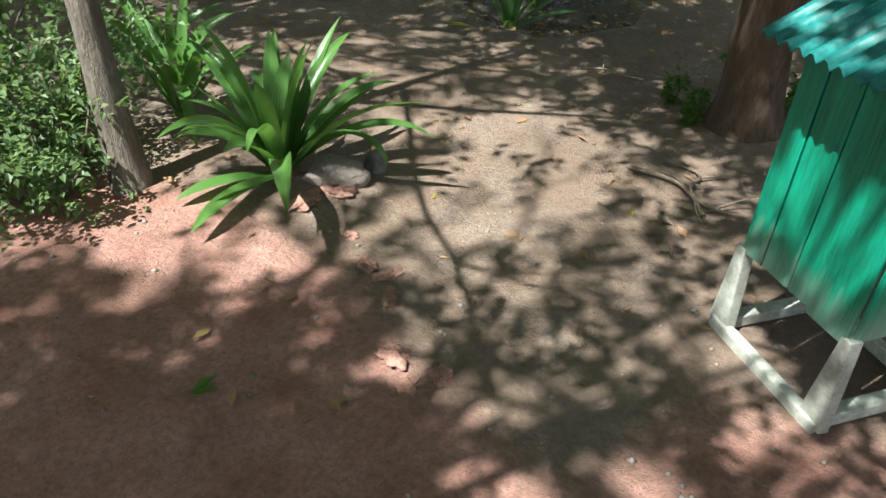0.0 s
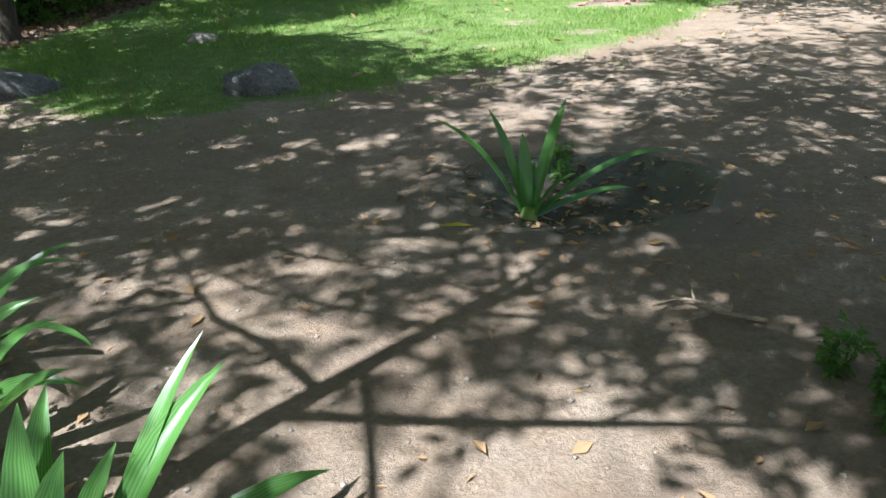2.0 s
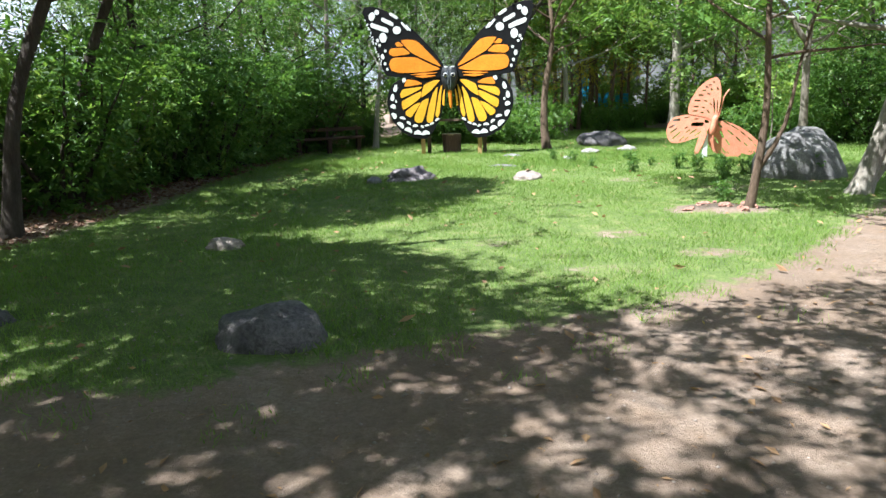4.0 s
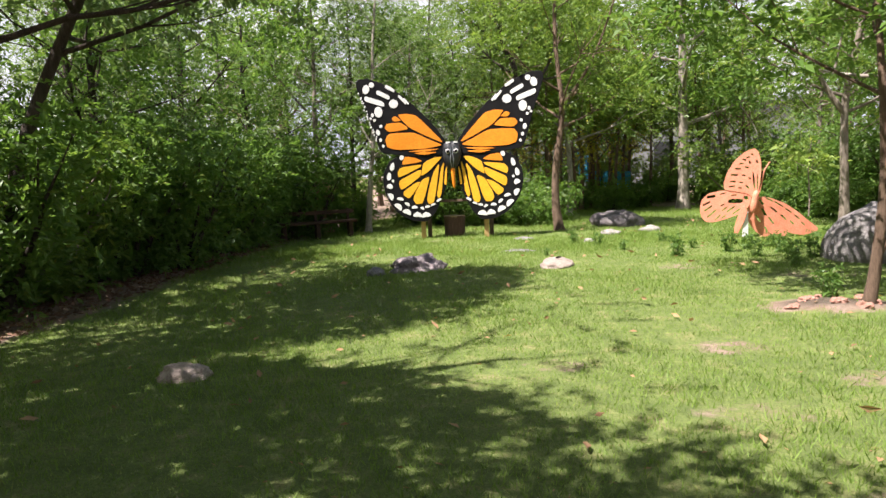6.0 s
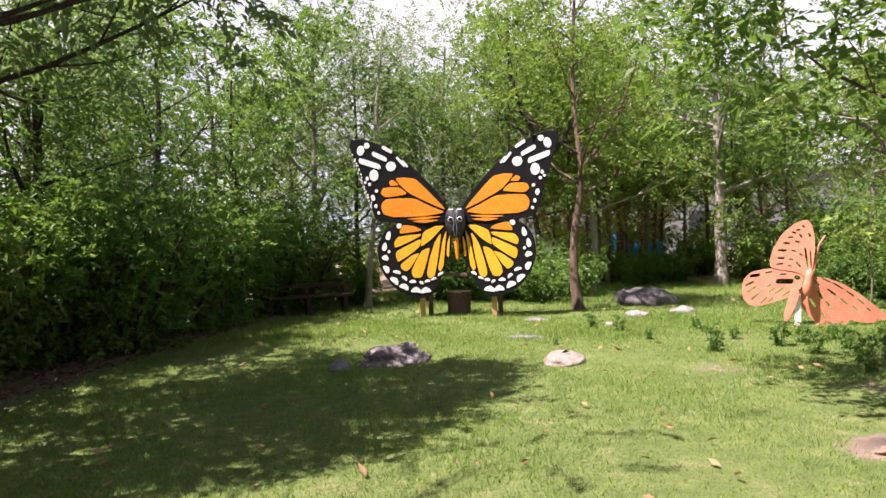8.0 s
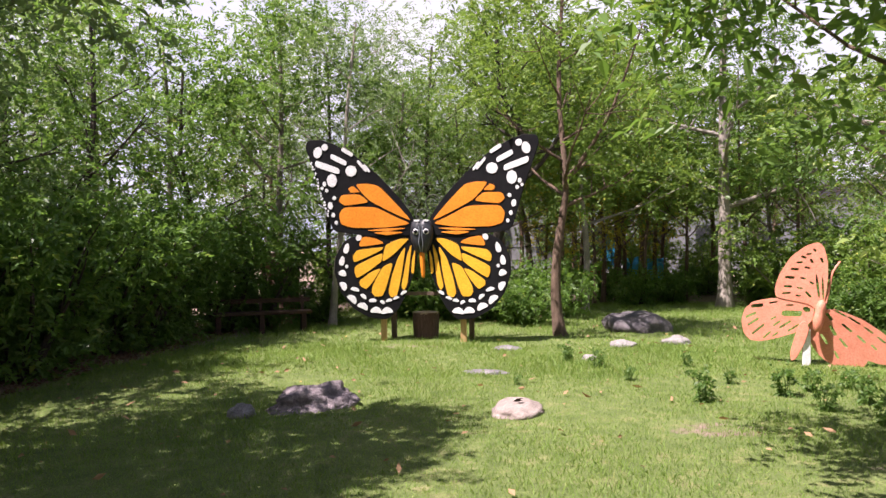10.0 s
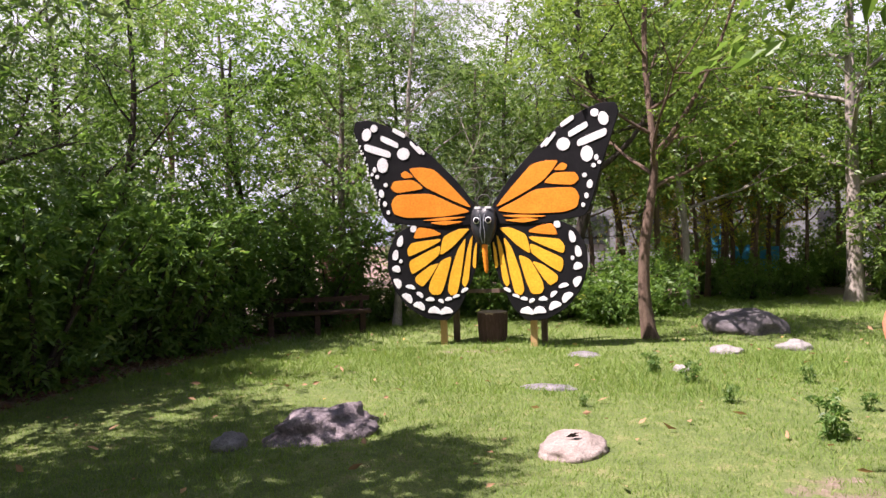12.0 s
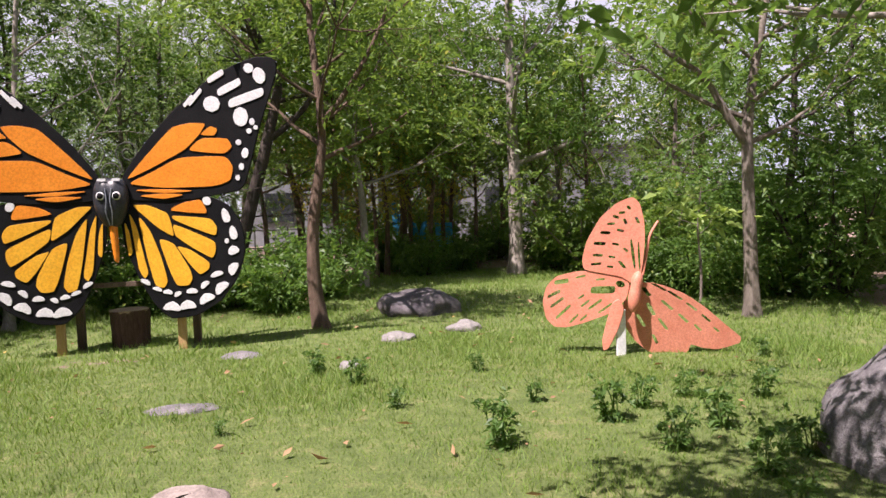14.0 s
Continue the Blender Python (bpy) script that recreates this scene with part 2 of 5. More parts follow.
WINDOW_DARK = surface("window_dark", (0.02, 0.022, 0.025), (0.05, 0.055, 0.06), 2, 0.2, 20, 0.1, 0.002)
BLUE_PAINT = surface("blue_paint", (0.03, 0.25, 0.50), (0.06, 0.36, 0.62), 4, 0.5, 30, 0.2, 0.004)
RED_PAINT = surface("red_paint", (0.45, 0.03, 0.02), (0.6, 0.06, 0.04), 4, 0.5, 30, 0.2, 0.004)
IRON = surface("iron_wire", (0.05, 0.05, 0.045), (0.12, 0.12, 0.10), 10, 0.6, 60, 0.2, 0.003)


def build_haze(nt, n, l, p):
    e = nt.nodes.new("ShaderNodeEmission")
    c = ramp(nt, noise_of(nt, 0.012, 4), [(0.35, (0.78, 0.82, 0.95)), (0.65, (1.0, 1.0, 1.0))])
    l.new(c, e.inputs["Color"])
    e.inputs["Strength"].default_value = 0.40
    l.new(e.outputs[0], n["Material Output"].inputs[0])


HAZE = material("bright_hazy_sky", build_haze)


# ---- mesh helpers ----
def numpy_mesh(name, verts, faces, mat, smooth=False):
    """A mesh from arrays: verts (n, 3), faces (m, k) with one k."""
    me = bpy.data.meshes.new(name)
    verts, faces = np.asarray(verts, np.float32), np.asarray(faces, np.int32)
    me.vertices.add(len(verts))
    me.vertices.foreach_set("co", verts.ravel())
    me.loops.add(faces.size)
    me.loops.foreach_set("vertex_index", faces.ravel())
    me.polygons.add(len(faces))
    me.polygons.foreach_set("loop_start", np.arange(0, faces.size, faces.shape[1], dtype=np.int32))
    me.polygons.foreach_set("use_smooth", np.full(len(faces), smooth))
    me.update(calc_edges=True)
    me.materials.append(mat)
    return me


def put(name, me, parent=None, label=""):
    ob = new(name, me)
    if parent:
        ob.parent = parent
    if label:
        ob["label"] = label
    return ob


def part(name, bm, mat, parent=None, label="", smooth=False):
    me = bpy.data.meshes.new(name)
    bmesh.ops.recalc_face_normals(bm, faces=bm.faces)
    bm.to_mesh(me)
    bm.free()
    me.materials.append(mat)
    if smooth:
        me.polygons.foreach_set("use_smooth", np.full(len(me.polygons), True))
    return put(name, me, parent, label)


def thing(name, place, label, category, group="", kind="", turn=0):
    ob = new(name)
    ob.matrix_basis = pose(*place, 0, 0, turn)
    ob.empty_display_size = 0.1
    return tagged(ob, label, category, group, kind)


def box(size, centre=(0, 0, 0), bevel=0.004, wobble=0.0):
    bm = bmesh.new()
    bmesh.ops.create_cube(bm, size=1)
    bmesh.ops.scale(bm, vec=size, verts=bm.verts)
    if bevel:
        bmesh.ops.bevel(bm, geom=bm.edges[:], offset=min(bevel, min(size) * 0.3), segments=2, profile=0.5, affect="EDGES")
    for v in bm.verts:
        if wobble:
            v.co += Vector([random.uniform(-wobble, wobble) for _ in range(3)])
    bmesh.ops.translate(bm, vec=centre, verts=bm.verts)
    return bm


def tube_arrays(points, radii, sides=8, rough=0.0):
    """Rings along a line, each one turned to its direction."""
    pts = np.asarray(points, float)
    d = np.gradient(pts, axis=0)
    d /= np.linalg.norm(d, axis=1)[:, None] + 1e-9
    ref = np.array([0.31, 0.95, 0.05])
    u = np.cross(d, ref)
    u /= np.linalg.norm(u, axis=1)[:, None] + 1e-9
    w = np.cross(d, u)
    a = np.linspace(0, 2 * np.pi, sides, endpoint=False)
    r = np.asarray(radii)[:, None] * (1 + rough * rng.normal(size=(len(pts), sides)))
    v = pts[:, None] + r[..., None] * (np.cos(a)[None, :, None] * u[:, None] + np.sin(a)[None, :, None] * w[:, None])
    n = len(pts)
    i, j = np.meshgrid(np.arange(n - 1), np.arange(sides), indexing="ij")
    k = (j + 1) % sides
    f = np.stack([i * sides + j, i * sides + k, (i + 1) * sides + k, (i + 1) * sides + j], -1).reshape(-1, 4)
    return v.reshape(-1, 3), f


def tubes_mesh(name, lines, mat, sides=8, rough=0.0):
    vs, fs, o = [], [], 0
    for pts, radii in lines:
        v, f = tube_arrays(pts, radii, sides, rough)
        vs.append(v)
        fs.append(f + o)
        o += len(v)
    return numpy_mesh(name, np.concatenate(vs), np.concatenate(fs), mat, True)


def curve_line(points, n):
    """A smooth line of n points through a few."""
    p = np.asarray(points, float)
    t = np.linspace(0, len(p) - 1, n)
    i = np.clip(t.astype(int), 0, len(p) - 2)
    f = (t - i)[:, None]
    a, b, c, d = p[np.clip(i - 1, 0, len(p) - 1)], p[i], p[i + 1], p[np.clip(i + 2, 0, len(p) - 1)]
    return 0.5 * (2 * b + (c - a) * f + (2 * a - 5 * b + 4 * c - d) * f ** 2 + (3 * b - a - 3 * c + d) * f ** 3)


def unit(a):
    return a / (np.linalg.norm(a, axis=-1, keepdims=True) + 1e-9)


def leaf_mesh(name, base, axis, length, width, mat, droop=0.15):
    """One four-cornered, slightly folded leaf for each base."""
    n = len(base)
    axis = unit(axis)
    up = unit(np.array([0, 0, 1.0]) + rng.normal(size=(n, 3)) * 0.55)
    side = unit(np.cross(axis, up))
    nor = np.cross(side, axis)
    length, width = np.broadcast_to(length, n)[:, None], np.broadcast_to(width, n)[:, None]
    mid = base + axis * length * 0.45
    tip = base + axis * length - np.array([0, 0, 1.0]) * length * droop
    v = np.stack([base, mid + side * width / 2 + nor * width * 0.18, tip, mid - side * width / 2 + nor * width * 0.18], 1)
    f = np.arange(4 * n).reshape(n, 4)
    return numpy_mesh(name, v.reshape(-1, 3), f, mat)


def sprays(origins, directions, length, per):
    """Leaves in two rows along twigs: bases and axes."""
    t, k = len(origins), per
    d = unit(directions)
    s = unit(np.cross(d, np.array([0, 0, 1.0]) + rng.normal(size=(t, 3)) * 0.4))
    f = (np.arange(k) + 0.6) / k
    sign = np.where(np.arange(k) % 2, 1.0, -1.0)
    length = np.broadcast_to(length, t)
    base = origins[:, None] + d[:, None] * (f[None, :, None] * length[:, None, None])
    base[..., 2] -= (f ** 2)[None, :] * length[:, None] * 0.3
    axis = d[:, None] * 0.7 + s[:, None] * sign[None, :, None] * 0.8 + rng.normal(size=(t, k, 3)) * 0.25
    return base.reshape(-1, 3), axis.reshape(-1, 3)


# ---- trees ----
def ease(a, b, x):
    t = np.clip((np.asarray(x, float) - a) / (b - a), 0, 1)
    return t * t * (3 - 2 * t)


def open_sun(x, y):
    """How far the crowns leave a place on the ground open to the sun: the middle of the lawn, and flecks on the path."""
    left = np.interp(y, (8.3, 9.0, 9.6, 10.2, 10.8, 11.3, 11.8, 12.6, 13.5, 15.0, 16.2, 16.8, 17.5, 19, 22, 24), (0.9, 0.8, 0.2, -0.9, -1.6, -3.0, -2.6, -1.1, -0.9, -0.5, -0.6, -2.4, -3.6, -4.6, -4.6, -3.8))
    right = np.interp(y, (8.5, 10, 11.5, 13, 14, 16.5, 17.5, 19, 22), (1.6, 3.2, 3.6, 3.4, 2.3, 2.5, 3.4, 5.5, 6.0))
    d = np.minimum(np.minimum(x - left, right - x), np.minimum(y - 8.5 - 0.5 * np.maximum(0, x - 0.5), 22.4 - y))
    path = ease(8.6, 7.6, y) * ease(0.8 + 1.1 * ease(0.1, -0.4, x), 1.9 + 0.4 * ease(0.1, -0.4, x), y) * ease(1.3, 0.7, x - 0.9 * ease(3.6, 2.6, y)) * ease(-6.0, -4.0, x)
    fleck = 0.22 * np.maximum(ease(-5.0, -6.5, x), ease(16.5, 18.0, y)) * (1 - ease(16, 17.5, y) * ease(24, 22.5, y) * ease(-5, -6, x)) + (0.47 + 0.14 * np.sin(2.3 * x + 1.1 * y) * np.sin(1.9 * y - 0.8 * x)) * path
    for fx, fy, rx, ry, much in ((0.25, 3.1, 0.75, 1.1, 0.86), (-0.95, 2.35, 0.75, 0.4, 0.84), (0.8, 0.95, 0.9, 0.4, 0.93), (0.1, 1.75, 0.35, 0.35, 0.8), (0.95, 1.9, 0.22, 0.25, 0.8), (1.45, 2.0, 0.5, 0.45, 0.66), (-1.75, 3.1, 1.0, 0.8, 0.93), (-1.8, 5.2, 0.9, 0.8, 0.75), (-0.9, 4.6, 0.8, 0.6, 0.75), (-1.2, 6.6, 1.0, 0.5, 0.75), (-1.8, 16.3, 0.5, 0.4, 0.85), (0.6, 6.9, 0.8, 0.5, 0.7)):
        fleck = np.maximum(fleck, much * ease(1.3, 0.7, np.hypot((x - fx) / rx, (y - fy) / ry)))
    return np.maximum(0.985 * ease(-0.25, 0.35, d), fleck)


def limb_line(start, heading, length, rise, n=7, wander=0.1):
    p, d, out = np.array(start, float), unit(np.array(heading, float)), []
    for i in range(n):
        out.append(p.copy())
        d = unit(d + np.array([0, 0, rise / n]) + rng.normal(size=3) * wander)
        p = p + d * length / (n - 1)
    return np.array(out)


def tree(place, trunk, radius, label, bark, leaf, limbs=8, limb_length=2.2, first=0.4, twigs=700, per=9, leaf_size=(0.09, 0.034),
         spray=0.35, spread=0.35, rise=0.5, name="tree", extra=(), group="", turn=0, level=0.1, clear=0.1, open_side=None, gaps=True):
    """trunk: points from the foot up, relative to the foot. Limbs leave it above the part `first` of its length."""
    top = thing(name, place, label, "tree", group, turn=turn)
    line = curve_line(trunk, 16)
    t = np.linspace(0, 1, 16)
    r = radius * (1 - 0.72 * t) * (1 + 0.55 * np.exp(-t * 18))
    part_me = tubes_mesh("trunk", [(line, r)], bark, 12, 0.05)
    put("trunk", part_me, top)
    seeds = []
    for i in range(limbs):
        f = first + (1 - first) * (i + 0.3 * rng.random()) / limbs
        q = f * 15
        a = int(q)
        start = line[a] + (line[min(a + 1, 15)] - line[a]) * (q - a)
        turn_by = i * 2.4 + rng.uniform(-0.4, 0.4)
        long = limb_length * (1.15 - 0.55 * (f - first) / (1 - first)) * rng.uniform(0.75, 1.15)
        limb = limb_line(start, (math.cos(turn_by), math.sin(turn_by), level + 0.5 * rng.random()), long, rise)
        rr = radius * (1 - 0.72 * f) * 0.55
        lines = [(limb, np.linspace(rr, rr * 0.22, len(limb)))]
        seeds.append(limb[2:])
        for j in range(4):
            at = rng.integers(2, len(limb) - 1)
            sub = limb_line(limb[at], unit(limb[at] - limb[at - 1]) + rng.normal(size=3) * 0.7, long * rng.uniform(0.3, 0.55), rise * 0.4, 5)
            lines.append((sub, np.linspace(rr * 0.35, rr * 0.1, 5)))
            seeds.append(sub[1:])
        put("limb", tubes_mesh("limb", lines, bark, 6, 0.04), top)
    for pts, rad in extra:
        limb = curve_line(pts, 10)
        put("limb", tubes_mesh("limb", [(limb, np.linspace(rad, rad * 0.3, 10))], bark, 8, 0.05), top)
        seeds.append(limb[5:])
    seeds = np.concatenate(seeds)
    clumps = seeds[rng.integers(0, len(seeds), max(12, twigs // 22))] + rng.normal(size=(max(12, twigs // 22), 3)) * spread * 0.6
    pick = clumps[rng.integers(0, len(clumps), twigs)]
    o = pick + rng.normal(size=(twigs, 3)) * spread * np.array([1, 1, 0.6])
    keep = o[:, 2] > clear
    if open_side is not None:
        keep &= (o[:, 0] > open_side) | (o[:, 2] > 4.0)
    if gaps:
        reach = (o[:, 2] + 0.1) / -SUN.z
        keep &= rng.random(twigs) > open_sun(place[0] + o[:, 0] + SUN.x * reach, place[1] + o[:, 1] + SUN.y * reach)
    pick, o = pick[keep], o[keep]
    twigs = len(o)
    out = pick - line.mean(0)
    out[:, 2] *= 0.3
    d = unit(unit(out) * 0.6 + rng.normal(size=(twigs, 3)) * 0.7 + np.array([0, 0, 0.1]))
    base, axis = sprays(o, d, spray * rng.uniform(0.6, 1.2, twigs), per)
    size = rng.uniform(0.7, 1.2, len(base))
    put("crown", leaf_mesh("crown", base, axis, leaf_size[0] * size, leaf_size[1] * size, leaf), top)
    return top


def bush(place, label, leaf, bark, height=1.2, radius=0.8, stems=9, twigs=260, per=9, leaf_size=(0.07, 0.03), name="shrub", category="shrub", group=""):
    top = thing(name, place, label, category, group)
    seeds = []
    for i in range(stems):
        a = i * 2.4
        stem = limb_line((0.1 * math.cos(a) * radius, 0.1 * math.sin(a) * radius, -0.03),
                         (math.cos(a) * radius, math.sin(a) * radius, height * 0.9), math.hypot(radius, height) * rng.uniform(0.6, 1), 0.5, 7, 0.13)
        put("stem", tubes_mesh("stem", [(stem, np.linspace(0.02 * height, 0.004, 7))], bark, 5, 0.05), top)
        seeds.append(stem[1:])
    seeds = np.concatenate(seeds)
    pick = seeds[rng.integers(0, len(seeds), twigs)]
    o = pick + rng.normal(size=(twigs, 3)) * 0.16 * radius
    o[:, 2] = np.abs(o[:, 2]) + 0.03
    d = unit(rng.normal(size=(twigs, 3)) + unit(pick) * 0.5)
    base, axis = sprays(o, d, 0.28 * rng.uniform(0.6, 1.2, twigs) * min(1.0, height), per)
    size = rng.uniform(0.7, 1.2, len(base))
    put("foliage", leaf_mesh("foliage", base, axis, leaf_size[0] * size, leaf_size[1] * size, leaf), top)
    return top


# ---- ground ----
def smooth(a, b, x):
    t = np.clip((np.asarray(x, float) - a) / (b - a), 0, 1)
    return t * t * (3 - 2 * t)


def height(x, y):
    """The ground's height: nearly level, with a hollow round the lily by the path."""
    x, y = np.asarray(x, float), np.asarray(y, float)
    z = -0.13 - 0.06 * smooth(13, 21, y) - 0.1 * smooth(22, 34, y)
    near = smooth(60, 30, np.hypot(x, y - 14))
    z = z + near * (0.012 * np.sin(2.1 * x + 0.7 * y) * np.sin(1.7 * y - 0.4 * x) + 0.007 * np.sin(6.3 * x + 1) * np.sin(5.1 * y) + 0.02 * np.sin(0.8 * x + 2) * np.sin(0.6 * y))
    d = np.hypot((x - 0.72) / 0.68, (y - 5.62) / 0.55)
    z = z - 0.09 * smooth(1.0, 0.45, d) + 0.018 * smooth(0.35, 0.0, np.abs(d - 1.15))
    z = z + 0.05 * smooth(0.7, 0.1, np.hypot((x + 0.75) / 1.1, y - 2.85)) + 0.06 * smooth(0.6, 0.1, np.hypot(x - 2.45, (y - 12.7) / 0.8))
    return z


def on_ground(x, y, sink=0.0):
    return (x, y, float(height(x, y)) - sink)


THIN = ((0.7, 9.9, 0.4, 0.25), (1.7, 10.4, 0.5, 0.2), (1.0, 11.3, 0.5, 0.25), (-0.3, 10.9, 0.3, 0.2), (-1.6, 20.7, 0.6, 0.22), (1.9, 15.6, 0.5, 0.3), (3.2, 14.6, 0.6, 0.35))


def lawn(x, y):
    """How far inside the lawn a place lies, in metres."""
    front = y - np.interp(x, (-5.2, -2.94, -2.0, -1.35, -0.47, 0.6, 1.96, 2.89, 4.41, 9), (9.1, 7.5, 7.4, 7.9, 8.35, 8.8, 9.8, 11.05, 13.1, 16.5))
    left = x - np.interp(y, (8, 11, 13, 19, 24, 30), (-5.3, -5.4, -5.2, -5.4, -4.8, -4.0))
    right = np.interp(y, (12, 16, 20, 27, 34), (6, 7.5, 8.6, 9.0, 8.5)) - x
    d = np.minimum(np.minimum(front * 0.8, left), np.minimum(right, 31 - y))
    bare = 0.6 * (np.hypot((x - 2.42) / 0.62, (y - 12.72) / 0.34) - 1)
    for bx, by, rx, ry in THIN:
        d = np.minimum(d, 0.02 + 0.5 * np.maximum(0, np.hypot((x - bx) / rx, (y - by) / ry) - 0.7))
    return np.minimum(d, bare)


gx = np.concatenate([[-2500, -900, -300, -120, -60, -35, -22, -15, -11], np.arange(-8, 10, 0.12), [11, 14, 20, 30, 60, 120, 300, 900, 2500]])
gy = np.concatenate([[-2500, -900, -300, -100, -40, -18, -9, -5], np.arange(-3, 27, 0.12), [27.5, 29, 31, 34, 38, 44, 55, 80, 140, 300, 900, 2500]])
mx, my = np.meshgrid(gx, gy, indexing="ij")
nx, ny = mx.shape
ii, jj = np.meshgrid(np.arange(nx - 1), np.arange(ny - 1), indexing="ij")
quads = np.stack([ii * ny + jj, (ii + 1) * ny + jj, (ii + 1) * ny + jj + 1, ii * ny + jj + 1], -1).reshape(-1, 4)
me = numpy_mesh("ground", np.stack([mx, my, height(mx, my)], -1).reshape(-1, 3), quads, GROUND, True)
cover = me.color_attributes.new("cover", "FLOAT_COLOR", "POINT")
px, py = mx.ravel(), my.ravel()
red_edge = np.interp(px, (-2.5, -1.2, -0.4, -0.13, 0.34, 0.5, 0.8, 1.4), (2.8, 2.75, 2.2, 1.7, 1.2, 1.3, 1.6, 1.4))
rgba = np.stack([np.clip(0.5 + lawn(px, py) / 0.9, 0, 1), smooth(0.12, -0.12, py - red_edge),
                 smooth(1.0, 0.75, np.hypot((px - 0.75) / 0.88, (py - 5.62) / 0.66) + 0.08 * np.sin(7 * px) * np.sin(9 * py)) * 0.95 + 0.45 * smooth(1.0, 0.5, np.hypot((px - 0.8) / 1.25, (py - 5.55) / 0.95) + 0.1 * np.sin(5 * px + 1) * np.sin(6 * py)) + 0.8 * smooth(1.0, 0.6, np.hypot((px - 2.45) / 0.6, (py - 12.75) / 0.3)), np.ones(px.size)], -1)
cover.data.foreach_set("color", rgba.astype(np.float32).ravel())
tagged(put("ground", me), "bare trodden reddish soil turning into a sunny lawn", "ground", kind="structure")


turns = np.linspace(0, 2 * np.pi, 49)[:-1]
dome = np.concatenate([np.stack([400 * np.cos(turns), 14 + 400 * np.sin(turns), np.full(48, z)], -1) for z in (-5.0, 260.0)])
sheet = [(i, (i + 1) % 48, 48 + (i + 1) % 48, 48 + i) for i in range(48)]
tagged(put("backdrop", numpy_mesh("backdrop", dome, np.array(sheet), HAZE, True)), "pale bright hazy sky low over the trees", "sky", kind="structure")


def grass_blades(name, n, x0, x1, y0, y1, tall, wide, label, keep):
    x, y = rng.uniform(x0, x1, n), rng.uniform(y0, y1, n)
    d = lawn(x, y) + 0.35 * np.sin(3.1 * x + 1.3 * y) * np.sin(2.3 * y - x) + rng.normal(size=n) * 0.15
    ok = keep(x, y, d)
    x, y, d = x[ok], y[ok], d[ok]
    n = len(x)
    b = np.stack([x, y, height(x, y) - 0.004], -1)
    a = rng.uniform(0, 2 * np.pi, n)
    side = np.stack([np.cos(a), np.sin(a), np.zeros(n)], -1) * (wide * rng.uniform(0.6, 1.3, n))[:, None]
    patch = 0.75 + 0.35 * np.sin(1.9 * x) * np.sin(1.4 * y + 0.6 * x)
    lean = np.stack([rng.normal(size=n) * 0.5, rng.normal(size=n) * 0.5, np.ones(n)], -1) * (tall * patch * rng.uniform(0.5, 1.3, n))[:, None]
    v = np.stack([b - side, b + side, b + lean], 1).reshape(-1, 3)
    tagged(put(name, numpy_mesh(name, v, np.arange(3 * n).reshape(n, 3), GRASS)), label, "grass", kind="stuff")


grass_blades("lawn_grass", 330000, -5.5, 6.5, 7.0, 21.0, 0.05, 0.0035, "short green lawn grass, thin and dry in places", lambda x, y, d: d > 0.1)
grass_blades("long_grass", 120000, -6.0, 10.0, 18.0, 31.0, 0.09, 0.006, "longer green grass below the trees", lambda x, y, d: d > -0.2)
grass_blades("edge_tufts", 60000, -5.5, 6.0, 6.6, 14.0, 0.07, 0.004, "thin grass tufts on bare soil at the lawn's edge",
             lambda x, y, d: (np.abs(d) < 0.5) & (np.sin(7 * x + 2) * np.sin(6 * y) > 0.35))


# ---- rocks ----
def rock(place, size, mat, label, seed, turn=0.0, sink=0.25, rough=0.22, name="rock"):
    bm = bmesh.new()
    bmesh.ops.create_icosphere(bm, subdivisions=4, radius=1)
    for v in bm.verts:
        q = v.co.normalized()
        f = 1 + rough * noise.noise(q * 1.3 + Vector((seed * 3.1, 0, 0))) + rough * 0.45 * noise.noise(q * 3.4 + Vector((0, seed * 2.3, 0)))
        f += rough * 0.18 * noise.noise(q * 9 + Vector((0, 0, seed)))
        v.co = q * f
        v.co.z = max(v.co.z, -sink - 0.1)
        v.co = Vector((v.co.x * size[0], v.co.y * size[1], v.co.z * size[2] + sink * size[2] * 0.2))
    ob = part(name, bm, mat, None, "", True)
    ob.matrix_basis = pose(*on_ground(place[0], place[1]), 0, 0, turn)
    return tagged(ob, label, "rock", kind="thing")


rock((-1.63, 8.25), (0.36, 0.3, 0.2), ROCK_DARK, "rounded dark grey stone half sunk at the lawn's edge", 1)
rock((-4.15, 8.35), (0.6, 0.35, 0.19), ROCK_DARK, "long dark grey stone at the edge of the soil", 2, 10)
rock((-2.98, 10.85), (0.2, 0.15, 0.10), ROCK_PALE, "small pale stone lying in the grass", 3)
rock((-1.83, 16.3), (0.38, 0.5, 0.18), ROCK_VIOLET, "rough grey-violet rock bedded slantwise in the lawn", 4, -28, 0.25, 0.42)
rock((-2.36, 15.75), (0.13, 0.16, 0.10), ROCK_GREY, "small grey rock beside a long one", 5)
rock((0.22, 16.15), (0.25, 0.28, 0.11), ROCK_PALE, "pale sandy domed rock in the lawn", 6, 0, 0.25, 0.2)
rock((4.52, 15.85), (0.66, 0.64, 0.72), ROCK_GREY, "large rounded grey boulder with pale streaks", 7, 20, 0.3, 0.16, "boulder")
rock((2.36, 23.2), (0.62, 0.48, 0.34), ROCK_DARK, "low dark grey boulder in long grass", 8, 10, 0.3, 0.25, "boulder")
rock((1.84, 20.95), (0.2, 0.16, 0.10), ROCK_LIGHT, "small pale rock in the grass", 9)
rock((2.76, 21.4), (0.22, 0.18, 0.12), ROCK_LIGHT, "pale rock in the grass with a twig on it", 10)
rock((-0.22, 18.45), (0.3, 0.17, 0.03), ROCK_GREY, "flat pale stone flush with the lawn", 11)
